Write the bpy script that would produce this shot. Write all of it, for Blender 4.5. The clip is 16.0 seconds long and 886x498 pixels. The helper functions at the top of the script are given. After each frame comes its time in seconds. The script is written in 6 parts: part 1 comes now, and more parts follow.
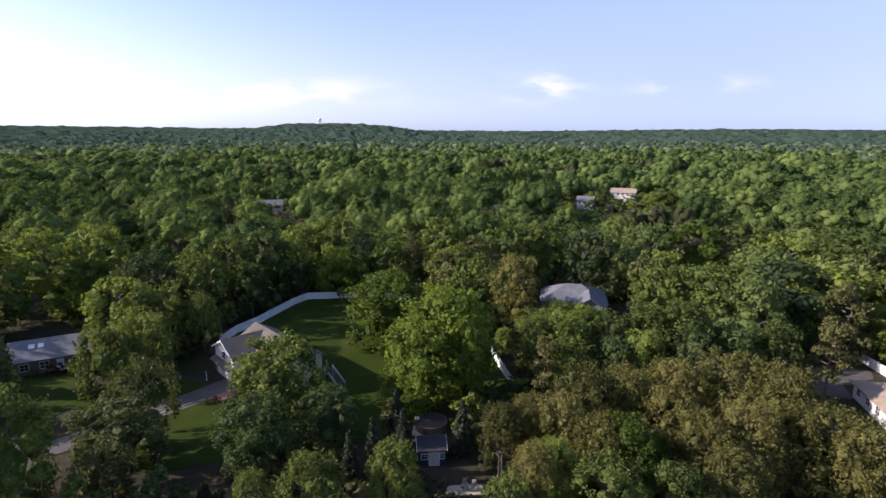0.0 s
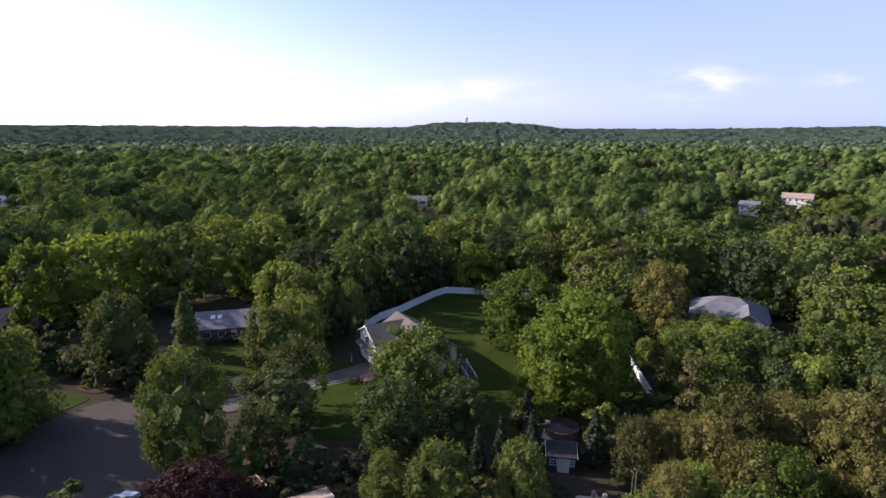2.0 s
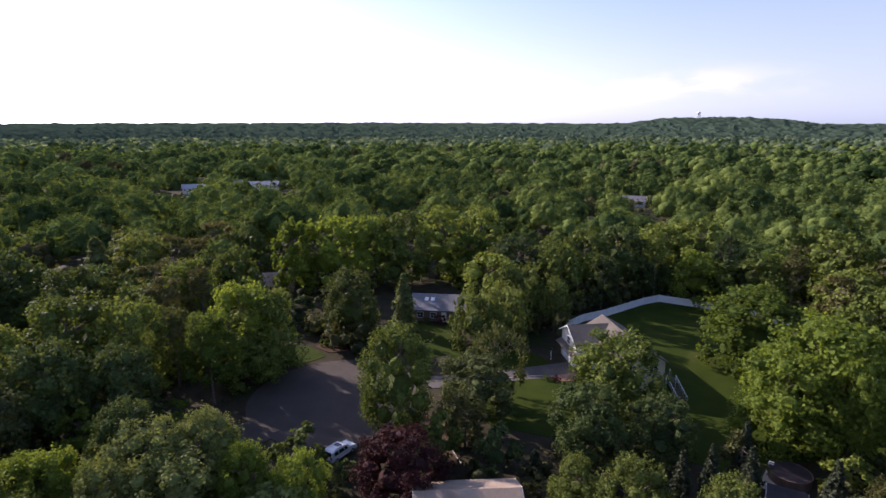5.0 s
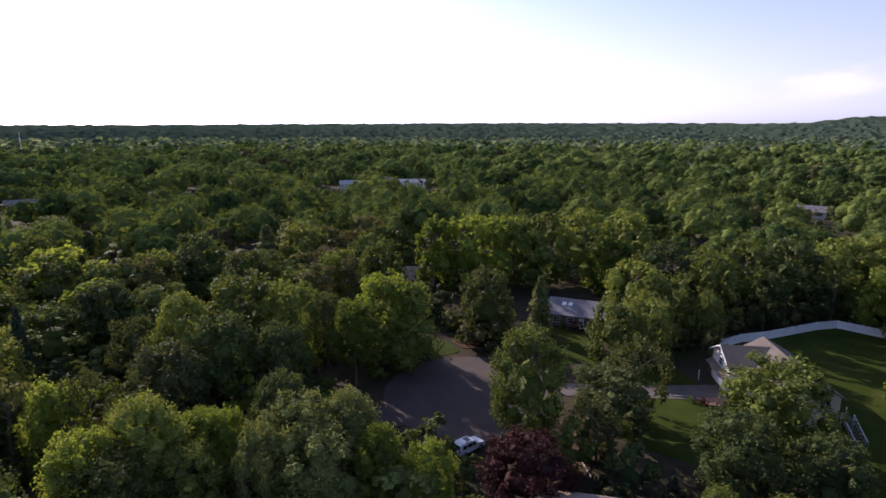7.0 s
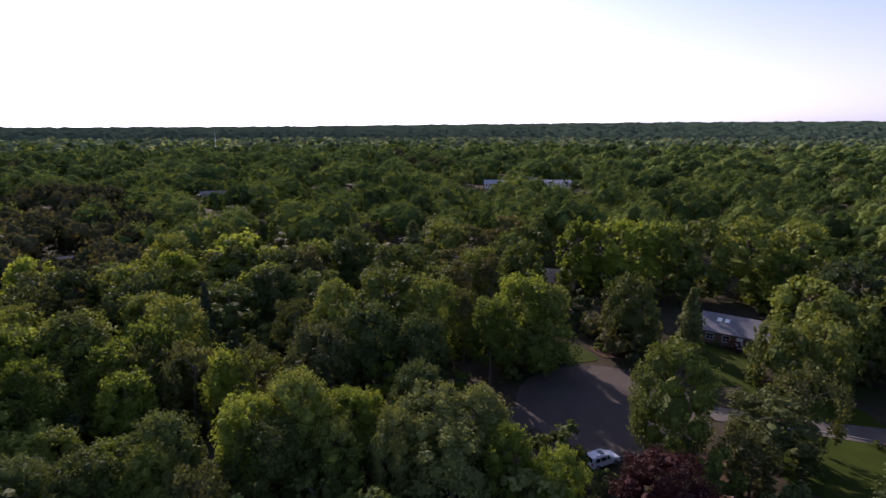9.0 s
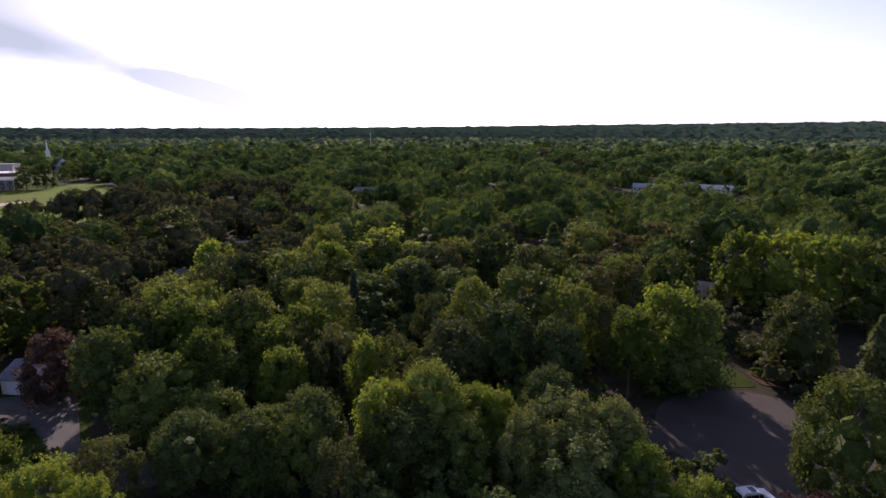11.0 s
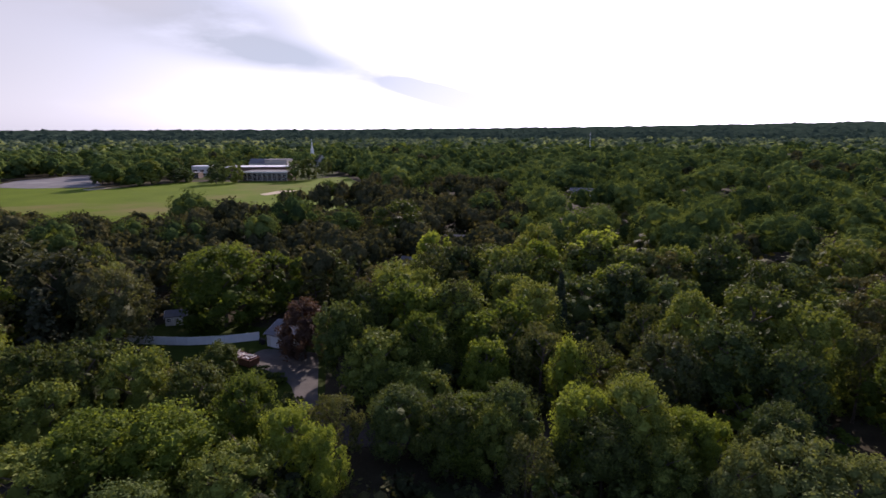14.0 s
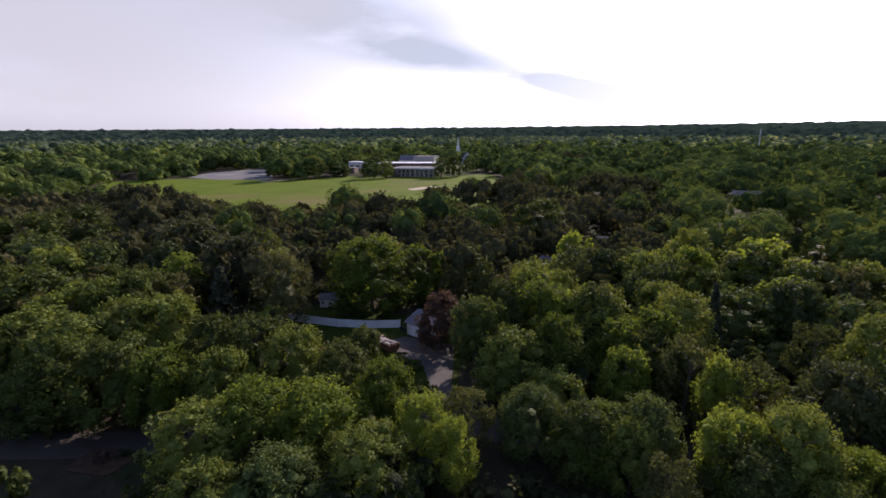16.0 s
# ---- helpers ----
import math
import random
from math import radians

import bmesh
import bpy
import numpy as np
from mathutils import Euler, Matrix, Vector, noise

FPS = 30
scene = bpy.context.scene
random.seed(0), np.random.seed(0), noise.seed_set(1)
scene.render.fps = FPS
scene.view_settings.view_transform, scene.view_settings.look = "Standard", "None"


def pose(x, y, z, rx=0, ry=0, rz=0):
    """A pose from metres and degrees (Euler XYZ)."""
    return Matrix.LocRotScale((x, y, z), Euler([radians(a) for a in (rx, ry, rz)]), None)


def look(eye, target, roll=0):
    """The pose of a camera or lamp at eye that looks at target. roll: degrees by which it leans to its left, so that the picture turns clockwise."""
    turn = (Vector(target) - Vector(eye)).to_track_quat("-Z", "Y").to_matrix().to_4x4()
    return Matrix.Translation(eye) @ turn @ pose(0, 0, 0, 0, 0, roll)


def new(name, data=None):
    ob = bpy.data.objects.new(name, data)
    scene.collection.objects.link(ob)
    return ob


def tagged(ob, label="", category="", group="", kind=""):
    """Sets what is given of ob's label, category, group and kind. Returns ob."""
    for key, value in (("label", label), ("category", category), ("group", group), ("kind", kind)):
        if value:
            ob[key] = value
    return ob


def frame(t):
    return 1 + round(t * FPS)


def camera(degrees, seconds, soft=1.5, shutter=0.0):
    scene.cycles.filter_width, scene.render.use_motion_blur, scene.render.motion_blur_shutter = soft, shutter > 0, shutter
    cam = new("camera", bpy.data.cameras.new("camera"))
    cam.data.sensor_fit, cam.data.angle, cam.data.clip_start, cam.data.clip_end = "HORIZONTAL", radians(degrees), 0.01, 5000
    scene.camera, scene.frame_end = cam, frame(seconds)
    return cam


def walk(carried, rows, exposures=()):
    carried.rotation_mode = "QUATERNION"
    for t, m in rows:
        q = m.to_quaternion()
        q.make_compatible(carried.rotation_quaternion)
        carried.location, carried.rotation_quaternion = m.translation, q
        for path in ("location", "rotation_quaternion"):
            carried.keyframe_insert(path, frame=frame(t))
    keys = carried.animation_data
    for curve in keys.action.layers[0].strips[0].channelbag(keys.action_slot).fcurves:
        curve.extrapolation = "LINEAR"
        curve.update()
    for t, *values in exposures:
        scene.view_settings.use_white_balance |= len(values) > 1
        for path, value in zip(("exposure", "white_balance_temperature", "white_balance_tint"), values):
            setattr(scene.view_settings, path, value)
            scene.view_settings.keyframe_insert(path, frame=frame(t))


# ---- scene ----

# The camera hangs at 42 m and turns to its left.
EYE_Z = 42.0
cam = camera(78.12, 16.0, soft=1.5, shutter=0.3)
TURN = [
    (0, 0.01, -11.68, 0.03), (0.5, 3.79, -11.68, -0.02), (1, 7.45, -11.70, -0.05), (1.5, 11.17, -11.75, -0.06), (2, 14.79, -11.82, -0.06),
    (2.5, 18.51, -11.89, -0.07), (3, 22.18, -11.95, -0.06), (3.5, 25.78, -12.00, -0.06), (4, 29.45, -12.05, -0.06), (6.5, 48.03, -12.21, 0.06),
    (7, 51.73, -12.14, 0.08), (7.5, 55.46, -12.11, 0.07), (8, 59.22, -12.11, 0.02), (8.5, 62.96, -12.14, -0.02), (9, 66.73, -12.14, -0.04),
    (11.5, 85.23, -12.06, 0.02), (12, 88.93, -12.00, -0.04), (12.5, 92.66, -11.97, -0.08), (13, 96.39, -11.98, -0.12), (13.5, 100.15, -12.02, -0.16),
    (14, 103.83, -12.08, -0.21), (14.5, 107.50, -12.13, -0.26), (15, 111.21, -12.18, -0.31), (15.5, 114.93, -12.21, -0.36), (16, 118.70, -12.24, -0.40)]
walk(cam, [(t, pose(0, 0, EYE_Z, 90 + pitch, 0, yaw) @ pose(0, 0, 0, 0, 0, roll)) for t, yaw, pitch, roll in TURN],
     exposures=[(0, 0.74, 5950, 20), (4, 0.76, 6050, 25), (8, 0.50, 6150, 31), (11.5, 0.24, 6200, 32), (16, 0.28, 6200, 28)])

# ---- light: a low afternoon sun, off to the left of the first view ----
SUN_AZ, SUN_EL = 91.0, 24.0            # degrees left of +y, degrees up
sun_way = Vector((-math.sin(radians(SUN_AZ)) * math.cos(radians(SUN_EL)), math.cos(radians(SUN_AZ)) * math.cos(radians(SUN_EL)), math.sin(radians(SUN_EL))))
sun = new("sun", bpy.data.lights.new("sun", "SUN"))
sun.data.energy, sun.data.angle, sun.data.color = 4.9, radians(0.6), (1.0, 0.90, 0.76)
sun.matrix_world = look(sun_way * 300, (0, 0, 0))

world = bpy.data.worlds.new("sky")
scene.world = world
world.use_nodes = True
wt = world.node_tree
wt.nodes.clear()


def node(tree, kind, **values):
    n = tree.nodes.new(kind)
    for key, value in values.items():
        if key in n.inputs:
            n.inputs[key].default_value = value
    return n


sky = wt.nodes.new("ShaderNodeTexSky")
sky.sky_type, sky.sun_disc = "NISHITA", False
sky.sun_elevation, sky.sun_rotation = radians(SUN_EL), radians(-SUN_AZ)
sky.air_density, sky.dust_density, sky.ozone_density, sky.altitude = 1.0, 1.0, 1.0, 60
bg = wt.nodes.new("ShaderNodeBackground")
bg.inputs["Strength"].default_value = 0.13
# thin clouds: small puffs low over the horizon, and a grey streak on the other side
tc = wt.nodes.new("ShaderNodeTexCoord")
sepw = wt.nodes.new("ShaderNodeSeparateXYZ")
wt.links.new(tc.outputs["Generated"], sepw.inputs["Vector"])


def wmath(op, *args):
    n = wt.nodes.new("ShaderNodeMath")
    n.operation = op
    for s_, v in zip(n.inputs, args):
        if isinstance(v, (int, float)):
            s_.default_value = v
        else:
            wt.links.new(v, s_)
    return n.outputs[0]


left = wmath("DEGREES", wmath("ARCTAN2", wmath("MULTIPLY", sepw.outputs["X"], -1.0), sepw.outputs["Y"]))
up = wmath("DEGREES", wmath("ARCSINE", sepw.outputs["Z"]))


def cloud(az, el, wide, high, scale, low, top, slope=0.0):
    """How thick a cloud is round a direction, broken up by noise."""
    dx = wmath("DIVIDE", wmath("SUBTRACT", left, az), wide)
    dy = wmath("DIVIDE", wmath("SUBTRACT", wmath("SUBTRACT", up, el), wmath("MULTIPLY", wmath("SUBTRACT", left, az), slope)), high)
    bell_ = wmath("POWER", 2.718, wmath("MULTIPLY", wmath("ADD", wmath("MULTIPLY", dx, dx), wmath("MULTIPLY", dy, dy)), -1.0))
    mp = node(wt, "ShaderNodeMapping", Scale=(1.0, 1.0, 3.2))
    nz = node(wt, "ShaderNodeTexNoise", Scale=scale, Detail=7.0, Roughness=0.55)
    wt.links.new(tc.outputs["Generated"], mp.inputs["Vector"])
    wt.links.new(mp.outputs["Vector"], nz.inputs["Vector"])
    r = wt.nodes.new("ShaderNodeMapRange")
    r.interpolation_type = "SMOOTHSTEP"
    r.inputs["From Min"].default_value, r.inputs["From Max"].default_value = low, top
    wt.links.new(nz.outputs["Fac"], r.inputs["Value"])
    return wmath("MULTIPLY", bell_, r.outputs["Result"])


def sky_mix(base, fac, colour):
    n = wt.nodes.new("ShaderNodeMix")
    n.data_type = "RGBA"
    n.inputs["B"].default_value = (*colour, 1)
    wt.links.new(fac, n.inputs["Factor"])
    wt.links.new(base, n.inputs["A"])
    return n.outputs["Result"]


# pale haze that thickens towards the horizon
hz = wt.nodes.new("ShaderNodeMapRange")
hz.inputs["From Min"].default_value, hz.inputs["From Max"].default_value = 0.0, 0.24
hz.inputs["To Min"].default_value, hz.inputs["To Max"].default_value = 0.85, 0.0
wt.links.new(sepw.outputs["Z"], hz.inputs["Value"])
veil = wt.nodes.new("ShaderNodeMix")
veil.data_type = "RGBA"
tintw = wt.nodes.new("ShaderNodeMix")
tintw.data_type, tintw.blend_type = "RGBA", "MULTIPLY"
tintw.inputs["Factor"].default_value = 1.0
tintw.inputs["B"].default_value = (1.0, 0.97, 1.02, 1)
lum = wt.nodes.new("ShaderNodeRGBToBW")
wt.links.new(sky.outputs["Color"], lum.inputs["Color"])
pale = wt.nodes.new("ShaderNodeMix")
pale.data_type, pale.blend_type = "RGBA", "MULTIPLY"
pale.inputs["Factor"].default_value = 1.0
pale.inputs["B"].default_value = (0.99, 1.06, 1.20, 1)
wt.links.new(lum.outputs["Val"], pale.inputs["A"])
wt.links.new(hz.outputs["Result"], veil.inputs["Factor"])
wt.links.new(sky.outputs["Color"], tintw.inputs["A"])
wt.links.new(tintw.outputs["Result"], veil.inputs["A"])
wt.links.new(pale.outputs["Result"], veil.inputs["B"])
dome = sky_mix(veil.outputs["Result"], wmath("MULTIPLY", cloud(-30.0, 6.0, 42.0, 15.0, 2.0, 0.0, 0.3), 0.8), (2.45, 3.05, 4.1))
dome = sky_mix(dome, cloud(-10.0, 4.6, 3.2, 1.3, 9.0, 0.42, 0.66), (5.4, 5.2, 5.6))
dome = sky_mix(dome, cloud(-24.0, 4.4, 4.0, 0.8, 9.0, 0.46, 0.68), (5.2, 5.0, 5.5))
dome = sky_mix(dome, cloud(16.0, 4.2, 9.0, 1.2, 5.0, 0.42, 0.62), (6.0, 5.6, 5.9))
dome = sky_mix(dome, wmath("MINIMUM", wmath("MULTIPLY", cloud(123.0, 8.0, 11.0, 1.7, 5.0, 0.20, 0.58, 0.17), 1.35), 0.92), (2.9, 3.75, 4.3))
dome = sky_mix(dome, wmath("MINIMUM", wmath("MULTIPLY", cloud(131.0, 11.4, 12.0, 2.0, 5.0, 0.22, 0.60, 0.12), 1.3), 0.85), (3.2, 3.85, 4.3))
dome = sky_mix(dome, wmath("MINIMUM", wmath("MULTIPLY", cloud(103.0, 3.4, 11.0, 1.3, 4.0, 0.22, 0.54, 0.25), 1.5), 0.85), (3.5, 4.2, 4.7))
dome = sky_mix(dome, cloud(138.0, 13.0, 16.0, 3.0, 3.0, 0.36, 0.62), (3.9, 4.15, 4.3))
dome = sky_mix(dome, wmath("MULTIPLY", cloud(154.0, 8.0, 34.0, 16.0, 2.0, 0.10, 0.50), 0.9), (4.15, 4.25, 4.3))
wt.links.new(dome, bg.inputs["Color"])
wt.links.new(bg.outputs["Background"], wt.nodes.new("ShaderNodeOutputWorld").inputs["Surface"])


# ---- materials ----
def base_material(name):
    m = bpy.data.materials.new(name)
    m.use_nodes = True
    t = m.node_tree
    t.nodes.clear()
    out = t.nodes.new("ShaderNodeOutputMaterial")
    p = t.nodes.new("ShaderNodeBsdfPrincipled")
    t.links.new(p.outputs["BSDF"], out.inputs["Surface"])
    return m, t, p, out


def ramp(t, fac, *stops):
    r = t.nodes.new("ShaderNodeValToRGB")
    e = r.color_ramp.elements
    while len(e) < len(stops):
        e.new(0.5)
    for k, (pos, col) in zip(e, stops):
        k.position, k.color = pos, (*col, 1)
    t.links.new(fac, r.inputs["Fac"])
    return r.outputs["Color"]


def place_noise(t, scale, detail=4.0, rough=0.6, stretch=(1, 1, 1), own=False):
    """Noise in metres of the world, or of the object itself."""
    c = t.nodes.new("ShaderNodeTexCoord") if own else t.nodes.new("ShaderNodeNewGeometry")
    mp = node(t, "ShaderNodeMapping", Scale=stretch)
    n = node(t, "ShaderNodeTexNoise", Scale=scale, Detail=detail, Roughness=rough)
    t.links.new(c.outputs["Object" if own else "Position"], mp.inputs["Vector"])
    t.links.new(mp.outputs["Vector"], n.inputs["Vector"])
    return n.outputs["Fac"]


def mathn(t, op, a, b):
    n = t.nodes.new("ShaderNodeMath")
    n.operation = op
    for s, v in zip(n.inputs, (a, b)):
        if isinstance(v, (int, float)):
            s.default_value = v
        else:
            t.links.new(v, s)
    return n.outputs[0]


def mixc(t, fac, a, b, blend="MIX"):
    n = t.nodes.new("ShaderNodeMix")
    n.data_type, n.blend_type = "RGBA", blend
    for s, v in ((n.inputs["Factor"], fac), (n.inputs["A"], a), (n.inputs["B"], b)):
        if isinstance(v, (int, float)):
            s.default_value = v
        elif isinstance(v, tuple):
            s.default_value = (*v, 1)
        else:
            t.links.new(v, s)
    return n.outputs["Result"]


def surface(name, dark, light, scale=1.0, fine=12.0, rough=0.8, bump=0.3, metal=0.0, dist=0.02, stain=None, own=False, shine=0.4):
    """A worn plain surface: broad blotches, fine grain, a little relief."""
    m, t, p, out = base_material(name)
    broad, grain = place_noise(t, scale, own=own), place_noise(t, fine, 6.0, own=own)
    col = ramp(t, mathn(t, "ADD", mathn(t, "MULTIPLY", broad, 0.6), mathn(t, "MULTIPLY", grain, 0.4)), (0.35, dark), (0.65, light))
    if stain:
        col = mixc(t, ramp(t, place_noise(t, scale * 0.35, 5.0, own=own), (0.55, (0, 0, 0)), (0.68, (1, 1, 1))), col, stain)
    t.links.new(col, p.inputs["Base Color"])
    p.inputs["Roughness"].default_value, p.inputs["Metallic"].default_value = rough, metal
    p.inputs["Specular IOR Level"].default_value = shine
    b = node(t, "ShaderNodeBump", Strength=bump, Distance=dist)
    t.links.new(grain, b.inputs["Height"])
    t.links.new(b.outputs["Normal"], p.inputs["Normal"])
    return m


def leaves(name, dark, mid, light, through_light=0.28, cell=0.0, tree_tone=0.72, relief=0.10, shine=0.07, grain=3.6):
    """Foliage: tone by tree, by clump and by leaf spray; some light comes through."""
    m, t, p, out = base_material(name)
    g = t.nodes.new("ShaderNodeNewGeometry")
    fine = place_noise(t, grain, 3.0, 0.7)
    parts = [mathn(t, "MULTIPLY", g.outputs["Random Per Island"], 0.40), mathn(t, "MULTIPLY", place_noise(t, 0.45, 4.0), 0.46), mathn(t, "MULTIPLY", mathn(t, "SUBTRACT", fine, 0.5), 1.1)]
    if cell:
        v = t.nodes.new("ShaderNodeAttribute")
        v.attribute_name = "tone"
        parts.append(mathn(t, "SUBTRACT", mathn(t, "MULTIPLY", v.outputs["Fac"], 0.60), 0.07))
        parts.append(mathn(t, "MULTIPLY", mathn(t, "SUBTRACT", place_noise(t, 0.012, 4.0), 0.35), 0.45))
    else:
        o = t.nodes.new("ShaderNodeObjectInfo")
        parts.append(mathn(t, "MULTIPLY", mathn(t, "SUBTRACT", o.outputs["Random"], 0.15), tree_tone))
    total = parts[0]
    for q in parts[1:]:
        total = mathn(t, "ADD", total, q)
    col = ramp(t, total, (0.28, dark), (0.62, mid), (1.0, light))
    t.links.new(col, p.inputs["Base Color"])
    p.inputs["Roughness"].default_value = 0.66 if shine else 0.8
    p.inputs["Specular IOR Level"].default_value = shine
    if relief:
        bump = node(t, "ShaderNodeBump", Strength=1.0, Distance=relief)
        t.links.new(fine, bump.inputs["Height"])
        t.links.new(bump.outputs["Normal"], p.inputs["Normal"])
    tr = t.nodes.new("ShaderNodeBsdfTranslucent")
    t.links.new(mixc(t, 1.0, col, (1.35, 1.22, 0.6), "MULTIPLY"), tr.inputs["Color"])
    ms = node(t, "ShaderNodeMixShader", Fac=through_light)
    t.links.new(p.outputs["BSDF"], ms.inputs[1])
    t.links.new(tr.outputs["BSDF"], ms.inputs[2])
    t.links.new(ms.outputs["Shader"], out.inputs["Surface"])
    return m


M_LEAF = {
    "oak": leaves("leaves green", (0.054, 0.070, 0.022), (0.092, 0.124, 0.028), (0.196, 0.235, 0.048)),
    "dark": leaves("leaves deep green", (0.039, 0.056, 0.027), (0.064, 0.092, 0.030), (0.126, 0.165, 0.048)),
    "yellow": leaves("leaves yellow green", (0.067, 0.098, 0.020), (0.109, 0.156, 0.027), (0.198, 0.255, 0.045), 0.46),
    "pale": leaves("leaves pale green", (0.066, 0.082, 0.027), (0.106, 0.134, 0.030), (0.201, 0.232, 0.051)),
    "grey": leaves("leaves grey green", (0.060, 0.072, 0.032), (0.097, 0.120, 0.039), (0.180, 0.210, 0.065)),
    "olive": leaves("needles olive", (0.052, 0.054, 0.018), (0.101, 0.100, 0.030), (0.175, 0.160, 0.049), 0.30),
    "pine": leaves("needles brown green", (0.063, 0.067, 0.025), (0.098, 0.098, 0.035), (0.160, 0.146, 0.055), 0.2),
    "fir": leaves("needles dark green", (0.041, 0.053, 0.032), (0.065, 0.075, 0.045), (0.108, 0.112, 0.067), 0.15),
    "spruce": leaves("needles blue green tips", (0.036, 0.053, 0.033), (0.056, 0.074, 0.046), (0.095, 0.116, 0.074), 0.12),
    "cedar": leaves("needles soft green", (0.054, 0.065, 0.032), (0.081, 0.100, 0.037), (0.134, 0.158, 0.057), 0.25),
    "weep": leaves("leaves hanging green", (0.058, 0.074, 0.027), (0.090, 0.118, 0.030), (0.165, 0.195, 0.048)),
    "soft": leaves("needles soft grey green", (0.037, 0.046, 0.023), (0.070, 0.080, 0.034), (0.115, 0.122, 0.051), 0.3),
    "thin": leaves("leaves brownish", (0.047, 0.062, 0.022), (0.075, 0.092, 0.030), (0.125, 0.138, 0.051)),
    "red": leaves("leaves dark red", (0.028, 0.012, 0.012), (0.058, 0.020, 0.020), (0.101, 0.038, 0.032), 0.2),
    "maroon": leaves("leaves maroon brown", (0.035, 0.021, 0.018), (0.064, 0.038, 0.031), (0.103, 0.064, 0.049), 0.25),
}
M_WOODS = leaves("woods", (0.035, 0.059, 0.023), (0.075, 0.114, 0.035), (0.156, 0.203, 0.058), 0.26, cell=0.06, relief=0.8, shine=0.0, grain=1.3)
M_PINEWOODS = leaves("pine woods", (0.036, 0.042, 0.022), (0.063, 0.068, 0.034), (0.117, 0.114, 0.055), 0.25, cell=0.12, relief=0.7, shine=0.0, grain=1.6)
# distance haze is put into this bluish, lightened leaf colour
M_HAZEDWOODS = leaves("hazed far woods", (0.053, 0.086, 0.064), (0.100, 0.145, 0.098), (0.190, 0.240, 0.148), 0.45, cell=0.05, relief=1.5, shine=0.0, grain=0.5)
M_UNDER = leaves("undergrowth", (0.034, 0.043, 0.022), (0.057, 0.068, 0.028), (0.106, 0.107, 0.043), 0.2, cell=0.2, relief=0.5)
M_BARK = surface("bark", (0.055, 0.042, 0.032), (0.15, 0.12, 0.095), 2.0, 9.0, 0.95, 0.8, dist=0.03)
M_FOREST = surface("forest floor", (0.034, 0.029, 0.019), (0.066, 0.055, 0.034), 0.25, 3.0, 0.95, 0.8, dist=0.06, stain=(0.030, 0.045, 0.014), shine=0.05)
M_GRASS = surface("lawn grass", (0.024, 0.038, 0.005), (0.042, 0.060, 0.009), 0.22, 7.0, 0.9, 0.7, dist=0.04, stain=(0.058, 0.064, 0.014), shine=0.05)
M_FIELD = surface("field grass", (0.080, 0.122, 0.007), (0.120, 0.166, 0.011), 0.03, 0.9, 0.9, 0.5, dist=0.04, stain=(0.155, 0.138, 0.045), shine=0.05)
M_ASPHALT = surface("asphalt", (0.056, 0.044, 0.037), (0.086, 0.068, 0.057), 0.15, 14.0, 0.88, 0.5, dist=0.01, stain=(0.092, 0.080, 0.072), shine=0.2)
M_DRIVE = surface("driveway", (0.080, 0.070, 0.062), (0.130, 0.114, 0.100), 0.3, 14.0, 0.88, 0.4, dist=0.01, shine=0.2)
M_CONCRETE = surface("concrete", (0.30, 0.28, 0.25), (0.42, 0.40, 0.36), 0.6, 11.0, 0.85, 0.4, dist=0.01)
M_LOT = surface("worn parking asphalt", (0.14, 0.135, 0.135), (0.21, 0.20, 0.20), 0.08, 6.0, 0.9, 0.3, dist=0.01, stain=(0.25, 0.24, 0.23), shine=0.1)
M_SAND = surface("sand", (0.38, 0.31, 0.22), (0.52, 0.44, 0.33), 0.2, 6.0, 0.95, 0.4, shine=0.05)
M_MULCH = surface("mulch", (0.050, 0.032, 0.020), (0.105, 0.066, 0.042), 0.9, 9.0, 0.95, 0.9, dist=0.05, shine=0.05)
M_BRICKPATH = surface("brick paving", (0.22, 0.11, 0.075), (0.34, 0.19, 0.13), 1.2, 9.0, 0.85, 0.5)
M_WHITE = surface("white vinyl", (0.66, 0.66, 0.66), (0.80, 0.80, 0.79), 0.5, 6.0, 0.5, 0.1)
M_SIDING = surface("white siding", (0.52, 0.50, 0.46), (0.66, 0.64, 0.60), 0.5, 6.0, 0.6, 0.15)
M_CREAM = surface("cream siding", (0.50, 0.42, 0.29), (0.62, 0.54, 0.40), 0.5, 6.0, 0.65, 0.15)
M_GREENWALL = surface("grey green siding", (0.16, 0.18, 0.15), (0.24, 0.26, 0.22), 0.5, 6.0, 0.7, 0.15)
M_BLUEWALL = surface("dark blue siding", (0.018, 0.028, 0.060), (0.035, 0.050, 0.095), 0.7, 6.0, 0.6, 0.15)
M_BRICKWALL = surface("brown brick", (0.10, 0.065, 0.050), (0.19, 0.125, 0.095), 0.8, 7.0, 0.85, 0.4)
M_ROOF = surface("grey shingles", (0.094, 0.078, 0.066), (0.156, 0.132, 0.112), 0.4, 8.0, 0.85, 0.6, dist=0.02, shine=0.2)
M_ROOFPALE = surface("pale grey shingles", (0.12, 0.12, 0.132), (0.20, 0.195, 0.21), 0.45, 8.0, 0.8, 0.6, dist=0.02, stain=(0.12, 0.12, 0.13), shine=0.2)
M_ROOFTAN = surface("tan shingles", (0.26, 0.19, 0.14), (0.40, 0.31, 0.24), 0.5, 8.0, 0.85, 0.6, dist=0.02, shine=0.2)
M_ROOFDARK = surface("dark shingles", (0.035, 0.032, 0.036), (0.070, 0.064, 0.068), 0.5, 8.0, 0.85, 0.6, dist=0.02, shine=0.2)
M_ROOFWHITE = surface("white flat roof", (0.60, 0.60, 0.61), (0.78, 0.78, 0.79), 0.1, 2.0, 0.7, 0.2)
